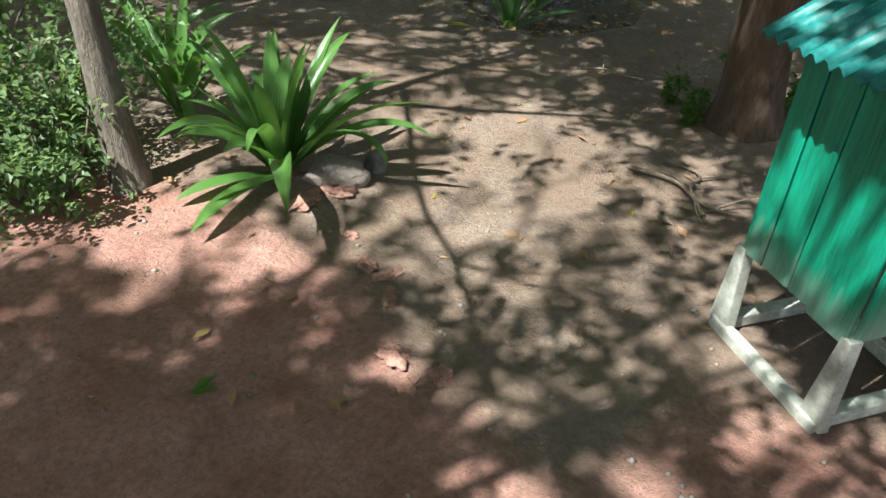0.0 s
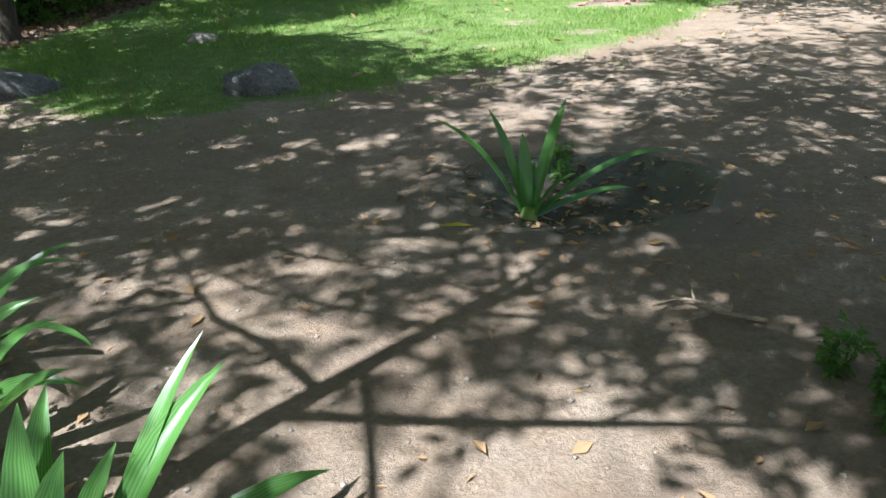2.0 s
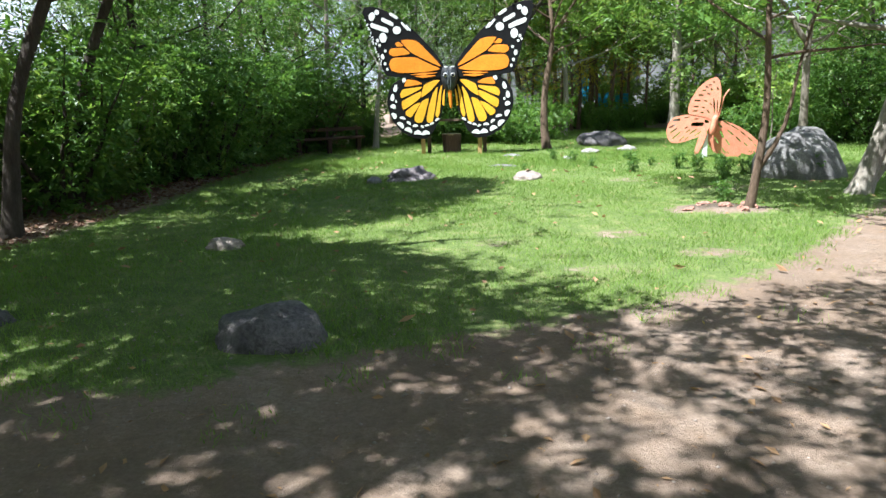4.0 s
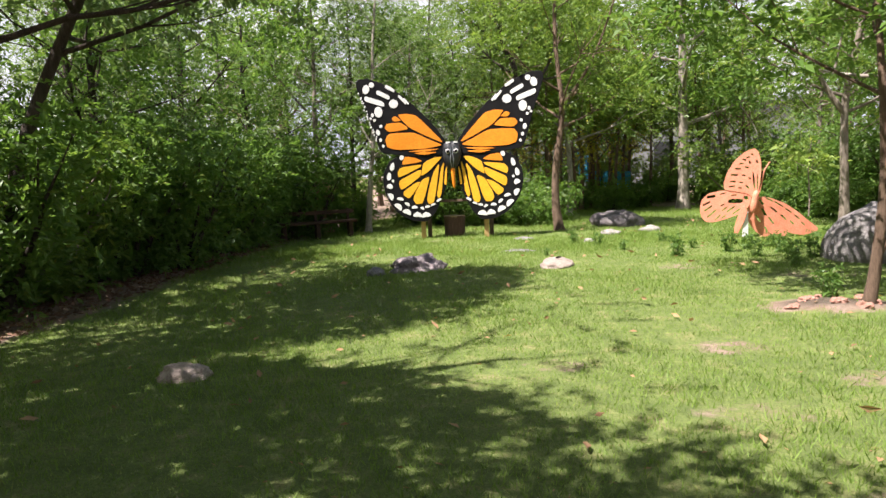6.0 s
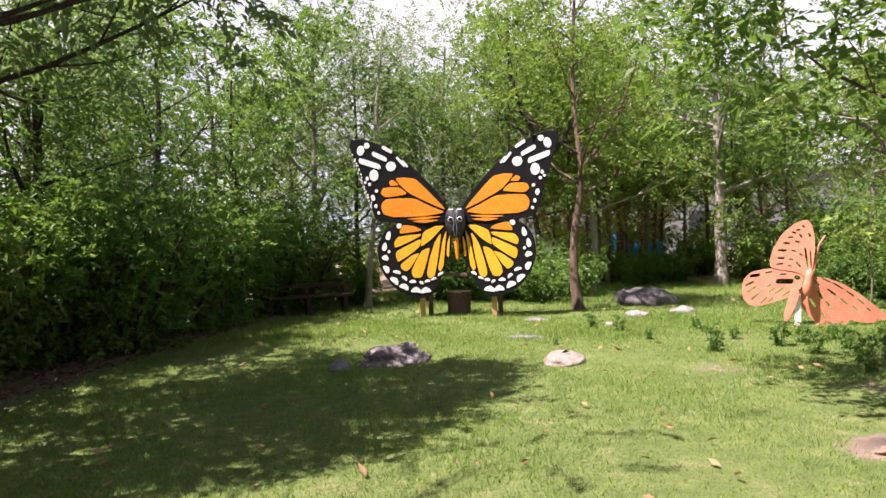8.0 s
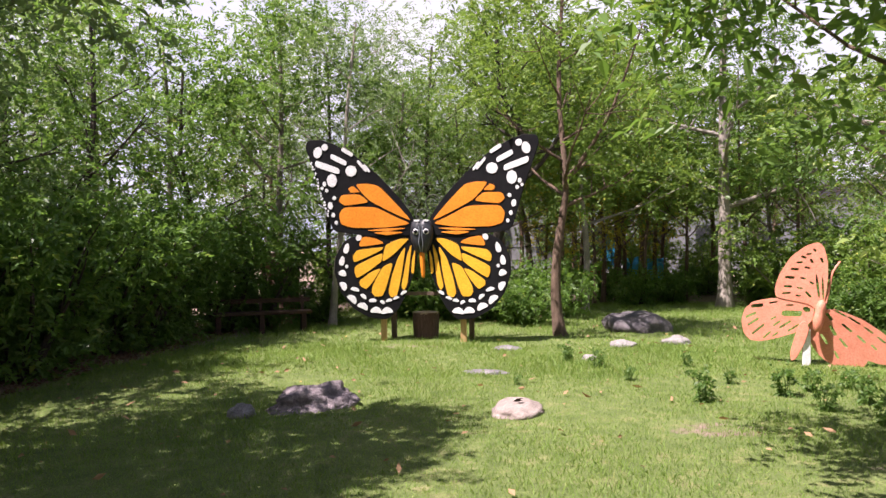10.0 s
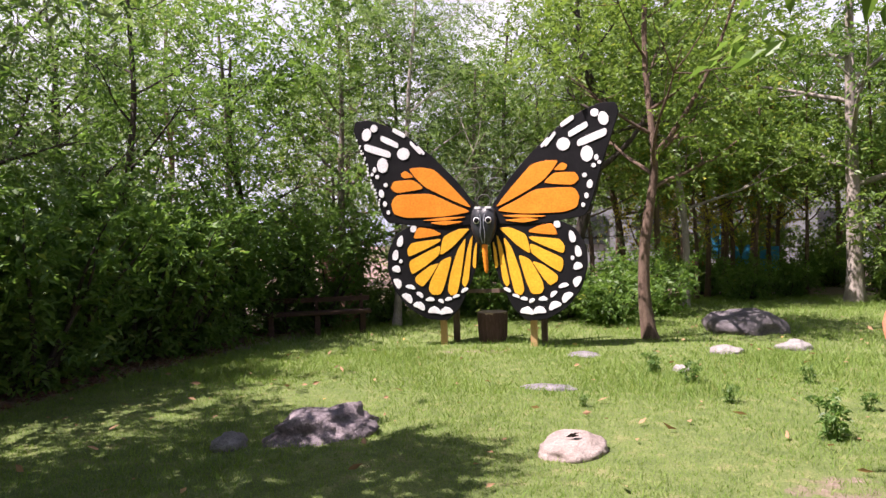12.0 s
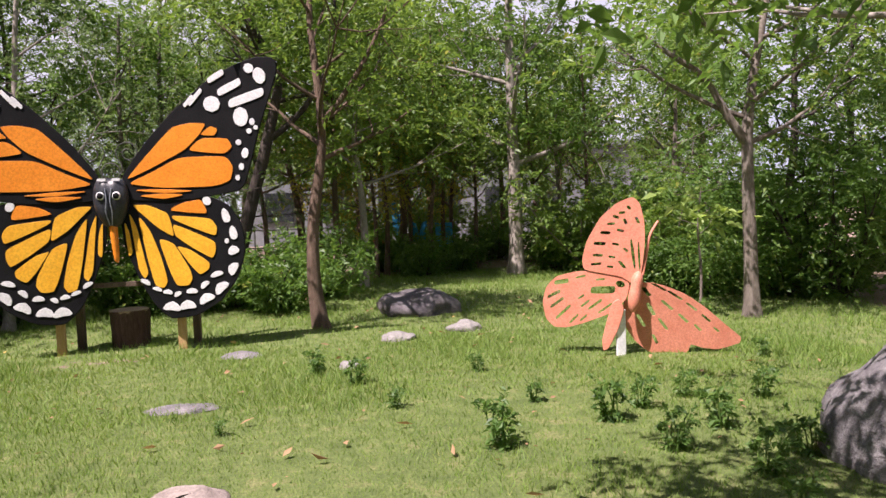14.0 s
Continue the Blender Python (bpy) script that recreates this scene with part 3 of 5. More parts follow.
rock((0.0, 20.6), (0.22, 0.2, 0.05), ROCK_GREY, "flat grey stone flush with the lawn", 12)
rock((1.2, 19.6), (0.11, 0.1, 0.07), ROCK_LIGHT, "small pale stone in the grass", 13)
rock((-0.5, 2.82), (0.15, 0.09, 0.09), ROCK_PALE, "pale reddish stone beside a lily clump", 14)
rock((-0.33, 2.95), (0.05, 0.05, 0.09), ROCK_GREY, "small brown stub of stone beside a lily clump", 15)

for i, (x, y, s) in enumerate(((-0.47, 2.62, 0.07), (-0.42, 2.45, 0.05), (-0.36, 2.28, 0.06), (-0.27, 2.1, 0.045), (-0.2, 1.93, 0.05), (-0.12, 1.76, 0.065), (-0.03, 1.66, 0.07), (0.08, 1.58, 0.05), (-0.52, 2.75, 0.08), (-0.62, 2.66, 0.06))):
    rock((x + 0.07 * math.sin(7 * i), y + 0.09 * math.sin(11 * i + 1)), (s * (1 + 0.5 * math.sin(5 * i)), s * (0.6 + 0.25 * math.sin(3 * i)), s * (0.32 + 0.12 * math.sin(4 * i))), CLAY, "crumbling lump of red clay on the trodden soil", 20 + i, 67 * i, 0.3, 0.75, "clay_lump")

for i in range(9):
    a = 2.4 * i + 0.5
    rock((2.42 + (0.38 + 0.16 * math.sin(5 * i)) * math.cos(a), 12.72 + (0.2 + 0.09 * math.sin(7 * i)) * math.sin(a)), (0.075 + 0.03 * math.sin(3 * i), 0.05, 0.035 + 0.012 * math.sin(4 * i)), CLAY,
         "broken lump of red clay in a bare soil patch", 50 + i, 53 * i, 0.3, 0.7, "clay_lump")

# ---- trees with their own shape ----
tree(on_ground(0.92, 22.15), [(0, 0, -0.1), (-0.09, 0, 0.6), (-0.06, 0.05, 1.5), (0.07, 0.1, 2.3), (0.1, 0.1, 3.0), (0.0, 0.3, 4.5), (0.1, 0.4, 6.4)], 0.105,
     "slim brown tree forking above the lawn with fresh leaves", BARK_BROWN, LEAF_FRESH, 11, 1.9, 0.5, 1300, 9, leaf_size=(0.12, 0.05), spray=0.42, spread=0.42, clear=2.7, open_side=0.25,
     extra=[([(0.1, 0.1, 2.8), (0.5, 0.1, 3.3), (1.0, 0.2, 4.2), (1.5, 0.2, 5.6)], 0.05)])
tree(on_ground(6.6, 20.9), [(0, 0, -0.1), (-0.02, 0, 1.0), (-0.05, 0, 2.4), (0.15, 0.1, 3.4), (0.5, 0.2, 4.8), (0.7, 0.2, 6.0)], 0.10,
     "pale brown tree forking over the lawn with small bright leaves", BARK_GREY, LEAF_FRESH, 12, 1.8, 0.38, 1300, 9, leaf_size=(0.11, 0.05), spray=0.36, spread=0.36, clear=2.1,
     extra=[([(-0.05, 0, 2.3), (-0.35, 0, 2.7), (-0.6, 0.1, 3.2), (-1.1, 0.1, 3.5), (-1.6, 0.2, 3.9)], 0.065)])
tree(on_ground(5.6, 29.0), [(0, 0, -0.1), (0.0, 0, 2.5), (0.0, 0.1, 5.5), (0.1, 0.1, 9.5)], 0.19, "tall straight pale-barked tree at the wood's edge",
     BARK_PALE, LEAF_MID, 12, 2.6, 0.35, 1500, 9, leaf_size=(0.15, 0.065), spray=0.5, spread=0.6, clear=3.0)
tree(on_ground(1.78, 27.6), [(0, 0, -0.1), (0.05, 0, 1.5), (-0.1, 0.1, 3.5), (-0.25, 0.1, 6.5)], 0.10, "thin pale-barked tree behind the lawn", BARK_PALE, LEAF_FRESH,
     9, 2.0, 0.45, 1000, 9, leaf_size=(0.14, 0.06), spray=0.45, spread=0.5, clear=2.3)
tree(on_ground(1.3, 28.8), [(0, 0, -0.1), (-0.05, 0, 2), (0.0, 0.1, 4), (0.1, 0.1, 6.5)], 0.09, "thin brown tree behind the lawn", BARK_BROWN, LEAF_FRESH,
     9, 2.0, 0.45, 1000, 9, leaf_size=(0.14, 0.06), spray=0.45, spread=0.5, clear=2.3)
tree(on_ground(-3.8, 23.9), [(0, 0, -0.1), (0.1, 0, 1.2), (0.25, 0, 2.4), (0.3, 0.2, 4.5), (0.5, 0.3, 6.5)], 0.08, "thin leaning pale-barked tree beside dense shrubs", BARK_PALE, LEAF_GREY,
     10, 1.9, 0.4, 1100, 11, leaf_size=(0.09, 0.032), spray=0.42, spread=0.5, clear=1.6)
tree(on_ground(-0.9, 26.5), [(0, 0, -0.1), (0.4, 0, 1.5), (0.9, 0, 3.2), (1.1, 0.2, 4.4), (0.6, 0.3, 5.6), (0.5, 0.3, 7.5)], 0.15, "dark crooked tree with bare black limbs", BARK_DARK, LEAF_FRESH,
     9, 2.2, 0.5, 900, 9, leaf_size=(0.13, 0.055), spray=0.42, spread=0.5, clear=2.4, extra=[([(0.9, 0, 3.1), (1.6, 0, 3.7), (2.2, 0, 4.8), (2.3, 0, 6.2)], 0.07)])
tree(on_ground(2.7, 12.65), [(0, 0, -0.1), (0.08, 0.0, 0.45), (0.15, 0.05, 1.2), (0.12, 0.1, 2.2), (0.3, 0.7, 3.6), (0.5, 1.6, 5.2)], 0.055, "slim young tree forking low out of a bare soil patch", BARK_BROWN, LEAF_MID,
     13, 2.5, 0.5, 1500, 7, leaf_size=(0.13, 0.06), spray=0.38, spread=0.45, clear=2.2,
     extra=[([(0.08, 0, 0.42), (0.35, 0, 0.95), (0.5, 0.05, 1.7), (0.75, 0.1, 2.6)], 0.032)])
tree(on_ground(4.5, 13.85), [(0, 0, -0.1), (0.25, 0, 0.8), (0.5, 0.2, 1.8), (0.4, 0.8, 3.2), (0.0, 1.6, 5.0)], 0.14, "leaning twin-stemmed tree beside the soil path", BARK_PALE, LEAF_MID,
     11, 2.2, 0.5, 800, 9, leaf_size=(0.11, 0.05), spray=0.4, spread=0.4, clear=2.6, extra=[([(0.15, 0, 0.2), (0.5, -0.1, 0.9), (0.9, -0.2, 2.0), (1.3, -0.2, 3.4)], 0.10)])
tree(on_ground(1.61, 3.6), [(0, 0, -0.1), (-0.02, 0, 1.2), (0.0, 0.1, 2.8), (-0.2, 0.3, 5.2), (-0.3, 0.5, 8.0)], 0.16, "thick dark brown tree trunk beside the path", BARK_BROWN, LEAF_MID,
     20, 4.0, 0.48, 3600, 9, leaf_size=(0.12, 0.06), spray=0.42, spread=0.6, clear=3.9)
tree(on_ground(-1.4, 2.75), [(0, 0, -0.1), (-0.02, 0.02, 0.35), (-0.06, 0.1, 0.9), (-0.12, 0.3, 2.0), (-0.3, 0.4, 4.2), (-0.3, 0.5, 6.6)], 0.085, "slim light brown tree stem among shrubs", BARK_GREY, LEAF_MID,
     12, 2.6, 0.62, 1500, 9, leaf_size=(0.11, 0.055), spray=0.38, spread=0.5, clear=3.6)
# The first two stand out of view, added to shade soil and lawn.
LEANING = [(-7.5, 8.0, 2.6, 0.6, 6.6), (-6.9, 3.4, 2.8, 1.4, 6.4), (-5.9, 5.6, 2.8, 0.5, 6.0), (-6.0, 8.9, 2.5, 0.3, 6.4), (-5.75, 11.5, 2.2, 0.9, 5.6), (-6.3, 13.6, 3.0, 0.4, 6.2)]
for x, y, dx, dy, tall in LEANING:
    tree(on_ground(x, y), [(0, 0, -0.1), (0.1 * dx, 0.1 * dy, tall * 0.25), (0.32 * dx, 0.4 * dy, tall * 0.5), (0.64 * dx, 0.7 * dy, tall * 0.77), (dx, dy, tall)], 0.095, "leaning tree reaching over the lawn's edge", BARK_DARK, LEAF_GREY,
         14, 2.6, 0.45, 2000, 11, leaf_size=(0.12, 0.055), spray=0.42, spread=0.5, clear=3.3)

tree(on_ground(5.95, 21.1), [(0, 0, -0.1), (0.03, 0, 0.6), (0.0, 0.02, 1.2), (0.05, 0, 1.75)], 0.022, "young sapling with a few large pale green leaves", BARK_GREY, LEAF_PALE,
     6, 0.45, 0.6, 22, 4, leaf_size=(0.21, 0.095), spray=0.3, spread=0.1, clear=1.0, name="sapling")

# tall trees out of view, added to cast shade over the first steps
SHADE = [(-5.4, -2.6, 1, 8.6), (-2.2, -4.0, -1, 8.4), (-6.6, 1.6, 1.5, 8.8), (3.4, 5.6, -1, 7.6), (-3.4, -0.8, 1, 8.0), (1.2, -4.9, 1, 8.4), (-3.9, 3.9, -1, 7.2),
         (4.0, 1.4, -1, 8.4), (-0.6, -2.6, 2, 7.8), (5.2, 4.0, 1, 8.0), (2.6, -1.6, 1, 7.6), (5.6, 8.6, -1, 7.4)]
for x, y, bend, tall in SHADE:
    tree(on_ground(x, y), [(0, 0, -0.1), (0.1 * bend, 0, 0.21 * tall), (-0.1 * bend, 0.1, 0.46 * tall), (0.1, 0.1 * bend, 0.75 * tall), (0.0, 0.2, tall)], 0.15, "tall unseen tree added to shade the path", BARK_BROWN, LEAF_MID,
         14, 3.0, 0.5, 1700, 9, leaf_size=(0.13, 0.065), spray=0.4, spread=0.5, rise=0.45, clear=4.2, group="shade trees")

# ---- the wood ----
wood_dark = tree(on_ground(-12.8, 12.4), [(0, 0, -0.1), (0.1, 0, 1.2), (-0.1, 0.1, 2.6), (0.1, 0.1, 4.2), (0.0, 0.2, 6.0)], 0.10, "dense dark green tree at the wood's edge", BARK_DARK, LEAF_DARK,
                 14, 2.0, 0.1, 1300, 9, leaf_size=(0.12, 0.055), spray=0.4, spread=0.42, group="trees of the wood")
wood_mid = tree(on_ground(-9.7, 15.0), [(0, 0, -0.1), (-0.1, 0, 1.2), (0.1, 0.1, 2.8), (0.2, 0.1, 4.6), (0.2, 0.2, 7.0)], 0.11, "leafy green tree in the wood", BARK_GREY, LEAF_MID,
                14, 2.3, 0.2, 1350, 9, leaf_size=(0.14, 0.062), spray=0.42, spread=0.48, group="trees of the wood")
wood_grey = tree(on_ground(-8.6, 18.6), [(0, 0, -0.1), (0.1, 0, 1.5), (0.3, 0.1, 3.2), (0.2, 0.1, 5.0), (0.5, 0.2, 7.6)], 0.10, "feathery grey-green tree in the wood", BARK_DARK, LEAF_GREY,
                 15, 2.6, 0.22, 1200, 12, leaf_size=(0.10, 0.032), spray=0.5, spread=0.5, rise=0.7, group="trees of the wood")
wood_fresh = tree(on_ground(3.2, 33.0), [(0, 0, -0.1), (0.1, 0, 2.0), (-0.1, 0.1, 4.2), (0.1, 0.1, 6.5), (0.0, 0.2, 9.0)], 0.13, "bright green tree behind the lawn", BARK_BROWN, LEAF_FRESH,
                  14, 2.7, 0.33, 1400, 9, leaf_size=(0.16, 0.07), spray=0.5, spread=0.58, clear=2.0, group="trees of the wood")
spots = {
    wood_dark: [(-13.8, 6.4), (-13.3, 13.6), (-12.4, 14.6), (-7.2, 17), (-7, 20.4), (-6.2, 22.4), (-9, 21), (8.9, 23.5), (10.4, 21), (11.6, 25.6)],
    # (8, 2.5) to (11, 18): unseen trees added to block low sky light
    wood_mid: [(-10.5, 16.4), (8, 2.5), (9, 6.5), (9.6, 10.5), (10.2, 14.6), (6.8, -3.5), (2.4, -8.2), (-3.2, -7.2), (-7.4, -4.4), (-8.8, 0.8), (-9.4, 4.4), (11, 18), (-5.2, 24.6), (-3, 27.6), (9.8, 29), (7.8, 32), (-7.4, 24), (12.5, 22)],
    wood_grey: [(-9.5, 21.8), (-4.6, 26.6), (-10.9, 23.5), (-6.6, 28), (-1.6, 29), (-3.4, 31), (-2.6, 28.4)],
    wood_fresh: [(-12.4, 9.2), (-12.7, 11.6), (-14, 13.4), (0.4, 30.5), (4.4, 35.5), (7, 36), (-1.4, 33.5), (2.2, 37.5), (9.6, 34.5), (12, 31.5), (-4.6, 35), (5.6, 40), (0, 40.5), (10.5, 40), (-8.5, 33), (14.5, 36), (2, 44.5), (6.5, 45), (11.5, 46), (-3, 46), (-11.5, 37), (18.5, 31), (15, 27), (-12, 28), (-6, 41), (16.5, 42)],
}
for kind, places in spots.items():
    for i, (x, y) in enumerate(places):
        copy_thing(kind, pose(*on_ground(x, y), rng.uniform(-4, 4), rng.uniform(-4, 4), rng.uniform(0, 360)) @ Matrix.Scale(rng.uniform(0.8, 1.0) if x < -5 and kind is not wood_grey else rng.uniform(0.72, 1), 4))

slender = tree(on_ground(2.5, 30.2), [(0, 0, -0.1), (0.06, 0, 1.6), (-0.05, 0.05, 3.4), (0.1, 0.1, 6.8)], 0.075, "slender brown tree with a high thin crown", BARK_BROWN, LEAF_FRESH,
               8, 1.7, 0.45, 420, 9, leaf_size=(0.14, 0.06), spray=0.45, spread=0.5, clear=2.7, group="slender trees")
for x, y, turn, s in ((3.3, 31.8, 40, 1.0), (3.7, 30.4, 130, 0.9), (4.4, 32.4, 200, 1.05), (6.7, 30.8, 300, 1.0), (5.0, 31.0, 80, 0.85), (-0.3, 28.2, 10, 0.95), (7.9, 30.0, 250, 1.0), (2.1, 32.6, 170, 1.1)):
    copy_thing(slender, pose(*on_ground(x, y), 2, -2, turn) @ Matrix.Scale(s, 4))

yellowing = tree(on_ground(3.0, 31.2), [(0, 0, -0.1), (0.1, 0, 1.4), (0.0, 0.05, 3.0), (0.2, 0.1, 5.4)], 0.07, "thin tree with yellowing leaves behind the lawn", BARK_BROWN, LEAF_YELLOW,
                 9, 1.5, 0.35, 260, 9, leaf_size=(0.14, 0.06), spray=0.4, spread=0.35, clear=1.6, group="yellowing trees")
for x, y, turn, s in ((2.2, 29.6, 70, 0.9), (4.9, 33.4, 160, 1.1), (0.9, 31.0, 260, 0.85)):
    copy_thing(yellowing, pose(*on_ground(x, y), 0, 0, turn) @ Matrix.Scale(s, 4))

shrub_dark = bush(on_ground(-6.6, 16.0), "dark green shrub at the wood's edge", LEAF_DARK, BARK_DARK, 2.2, 1.1, 13, 800, 9, (0.11, 0.052), group="shrubs of the wood")
shrub_mid = bush(on_ground(0.15, 24.1), "leafy green shrub behind the lawn", LEAF_MID, BARK_DARK, 1.0, 0.75, 11, 480, 9, (0.10, 0.045), group="shrubs of the wood")
shrub_fresh = bush(on_ground(8.4, 26.0), "bright yellow-green shrub behind the lawn", LEAF_FRESH, BARK_GREY, 2.2, 1.2, 12, 800, 9, (0.13, 0.06), group="shrubs of the wood")
shrubs = {
    shrub_dark: [(-5.9, 17.3), (-6.0, 20.2), (-6.9, 19.2), (-6.8, 21.6), (-5.6, 22.6), (-7.2, 17.2), (-6.3, 13.4), (-6.5, 15.1), (-6.3, 16.5), (-6.2, 18.1), (-6.2, 19.6), (-6.1, 21.0), (-5.2, 23.4), (-7.6, 12.9), (-7.4, 19.0),
                 (-2.6, 25.6), (8.7, 21.9), (9.4, 25.0), (-8.0, 17.6)],
    shrub_mid: [(-0.6, 24.9), (7.1, 23.1), (6.3, 23.6), (3.4, 29.6), (4.5, 30.4), (6.9, 29.6), (-4.3, 24.6), (2.6, 31.5), (8.2, 22.5), (0.8, 26.0), (-1.8, 25.0), (5.3, 33.6), (6.4, 34.2), (3.6, 34.0), (7.6, 33.2), (2.0, 35.0), (0.6, 34.4), (8.8, 31.4)],
    shrub_fresh: [(-8.8, 9.4), (-9.2, 11.4), (-8.4, 7.4), (-7.6, 12.6), (-10.4, 8.6), (-10.6, 13.0), (-6.5, 14.3), (9.9, 27.4), (7.4, 28.8), (11.8, 28.0), (13.0, 25.0), (-2.2, 31.6), (10.8, 32.0), (-5.6, 31.0), (4.8, 37.2), (7.2, 38.0), (2.6, 38.4)],
}
for kind, places in shrubs.items():
    for x, y in places:
        copy_thing(kind, pose(*on_ground(x, y), 0, 0, rng.uniform(0, 360)) @ Matrix.Scale(rng.uniform(0.85, 1.2), 4))


# ---- lilies ----
def strap_leaf(azimuth, length, width, rise, curl, twist=0.0):
    """A long folded leaf that climbs, then arches over."""
    n = 12
    v, uv = [], []
    p, a = np.array([0.03 * math.cos(azimuth), 0.03 * math.sin(azimuth), 0.0]), rise
    for i in range(n):
        t = i / (n - 1)
        w = width * (0.55 + 0.45 * math.sin(min(1, t * 2.2) * math.pi / 2)) * (1 - max(0, (t - 0.55) / 0.45) ** 2.2)
        out = np.array([math.cos(azimuth), math.sin(azimuth), 0])
        side = np.array([-math.sin(azimuth + twist * t), math.cos(azimuth + twist * t), 0.25 * math.sin(twist * t * 2)])
        nor = -out * math.sin(a) + np.array([0, 0, math.cos(a)])
        for s in (-1, -0.5, 0, 0.5, 1):
            v.append(p + side * w / 2 * s + nor * abs(s) * w * 0.22)
            uv.append((s * 0.5 + 0.5, t))
        p = p + (out * math.cos(a) + np.array([0, 0, math.sin(a)])) * length / (n - 1)
        a -= curl / (n - 1) * (0.4 + 1.4 * t)
    f = [[i * 5 + j, i * 5 + j + 1, i * 5 + j + 6, i * 5 + j + 5] for i in range(n - 1) for j in range(4)]
    me = numpy_mesh("leaf", np.array(v), np.array(f), LILY, True)
    layer = me.uv_layers.new(name="UVMap")
    idx = np.array(f).ravel()
    layer.data.foreach_set("uv", np.array(uv, np.float32)[idx].ravel())
    return me


def lily(place, label, leaves, long, wide, low=0.5, extra=()):
    top = thing("lily_plant", place, label, "plant")
    for i in range(leaves):
        az = i * 2.399 + rng.uniform(-0.7, 0.7)
        f = (i + 0.5) / leaves
        rise = low + (1.5 - low) * f ** 0.7 + rng.uniform(-0.1, 0.08)
        put("leaf", strap_leaf(az, long * rng.uniform(0.7, 1.2), wide * rng.uniform(0.7, 1.15), rise, rng.choice([0.5, 1.0, 1.6, 2.4]) * rng.uniform(0.8, 1.2) * (1.15 - 0.5 * f), rng.uniform(-0.9, 0.9)), top)
    for az, length, rise, curl in extra:
        put("leaf", strap_leaf(radians(az), length, wide, rise, curl), top)
    bm = bmesh.new()
    bmesh.ops.create_cone(bm, cap_ends=True, segments=10, radius1=0.06, radius2=0.035, depth=0.12)
    part("crown_base", bm, LEAF_PALE, top, "pale leaf bases", True)
    return top


lily(on_ground(-0.74, 2.8), "large clump of arching glossy green strap leaves", 25, 0.68, 0.082, 0.75,
     [(8, 0.75, 0.75, 1.5), (30, 0.7, 0.95, 1.2), (245, 0.55, 0.25, 0.6), (215, 0.45, 0.2, 0.5), (140, 0.75, 0.95, 0.7), (100, 0.62, 1.35, 0.4), (60, 0.6, 1.1, 0.8)])
lily(on_ground(-1.42, 3.5), "clump of upright green strap leaves behind a shrub", 18, 0.72, 0.075, 0.85)
lily(on_ground(-1.75, 4.1), "clump of green strap leaves beside bare soil", 11, 0.55, 0.055, 0.7)
lily(on_ground(0.45, 5.42), "small lily with a few dark strap leaves in a wet hollow", 1, 0.36, 0.072, 0.9,
     [(165, 0.74, 1.1, 0.75), (140, 0.62, 1.3, 0.35), (100, 0.46, 1.4, 0.3), (48, 0.66, 1.2, 0.25), (5, 0.84, 0.72, 0.8), (14, 0.6, 0.35, 0.5), (75, 0.3, 1.2, 0.3)])


# ---- flat cut shapes ----
def rounded(ring, times):
    """The closed outline with its corners cut again and again."""
    p = np.array(ring, float)
    for _ in range(times):
        q = np.roll(p, -1, 0)
        k = 0.25 if _ else 0.13
        p = np.stack([p * (1 - k) + q * k, p * k + q * (1 - k)], 1).reshape(-1, 2)
    return p


def board(name, outline, thick, mat, parent, label="", holes=(), smooth_it=True, at=(0, 0, 0), bevel=0.0):
    """A flat board in the x-z plane from a closed outline in centimetres, with holes cut through, facing -y."""
    cu = bpy.data.curves.new(name, "CURVE")
    cu.dimensions, cu.fill_mode, cu.extrude, cu.bevel_depth, cu.bevel_resolution = "2D", "BOTH", thick / 2, bevel, 1
    for ring in (outline, *holes):
        line = rounded(ring, 3 if smooth_it else 0)
        sp = cu.splines.new("POLY")
        sp.points.add(len(line) - 1)
        for q, (u, v) in zip(sp.points, line):
            q.co = (u / 100, v / 100, 0, 1)
        sp.use_cyclic_u = True
    tmp = bpy.data.objects.new(name, cu)
    scene.collection.objects.link(tmp)
    me = bpy.data.meshes.new_from_object(tmp.evaluated_get(bpy.context.evaluated_depsgraph_get()))
    bpy.data.objects.remove(tmp)
    bpy.data.curves.remove(cu)
    me.transform(pose(*at, 90, 0, 0))
    me.name = name
    me.materials.clear()
    me.materials.append(mat)
    return put(name, me, parent, label)


def oval(u, v, a, b, tilt=0, bend=0.0, n=8):
    c, s = math.cos(radians(tilt)), math.sin(radians(tilt))
    if a > 1.9 * b and not bend:
        return [(u + c * x - s * y, v + s * x + c * y) for x, y in ((-a, -0.8 * b), (a * 0.9, -b), (a * 1.05, 0.9 * b), (-a * 0.85, b))]
    ring = []
    for i in range(n):
        x, y = 1.06 * a * math.cos(2 * math.pi * i / n), 1.06 * b * math.sin(2 * math.pi * i / n)
        y -= bend * (x / a) ** 2 * b
        ring.append((u + c * x - s * y, v + s * x + c * y))
    return ring


def shrunk(ring, by):
    cu, cv = sum(u for u, v in ring) / len(ring), sum(v for u, v in ring) / len(ring)
    out = []
    for u, v in ring:
        d = math.hypot(u - cu, v - cv)
        k = max(0.35, 1 - by / d)
        out.append((cu + (u - cu) * k, cv + (v - cv) * k))
    return out


def mirrored(ring, side):
    return [(side * u, v) for u, v in ring]


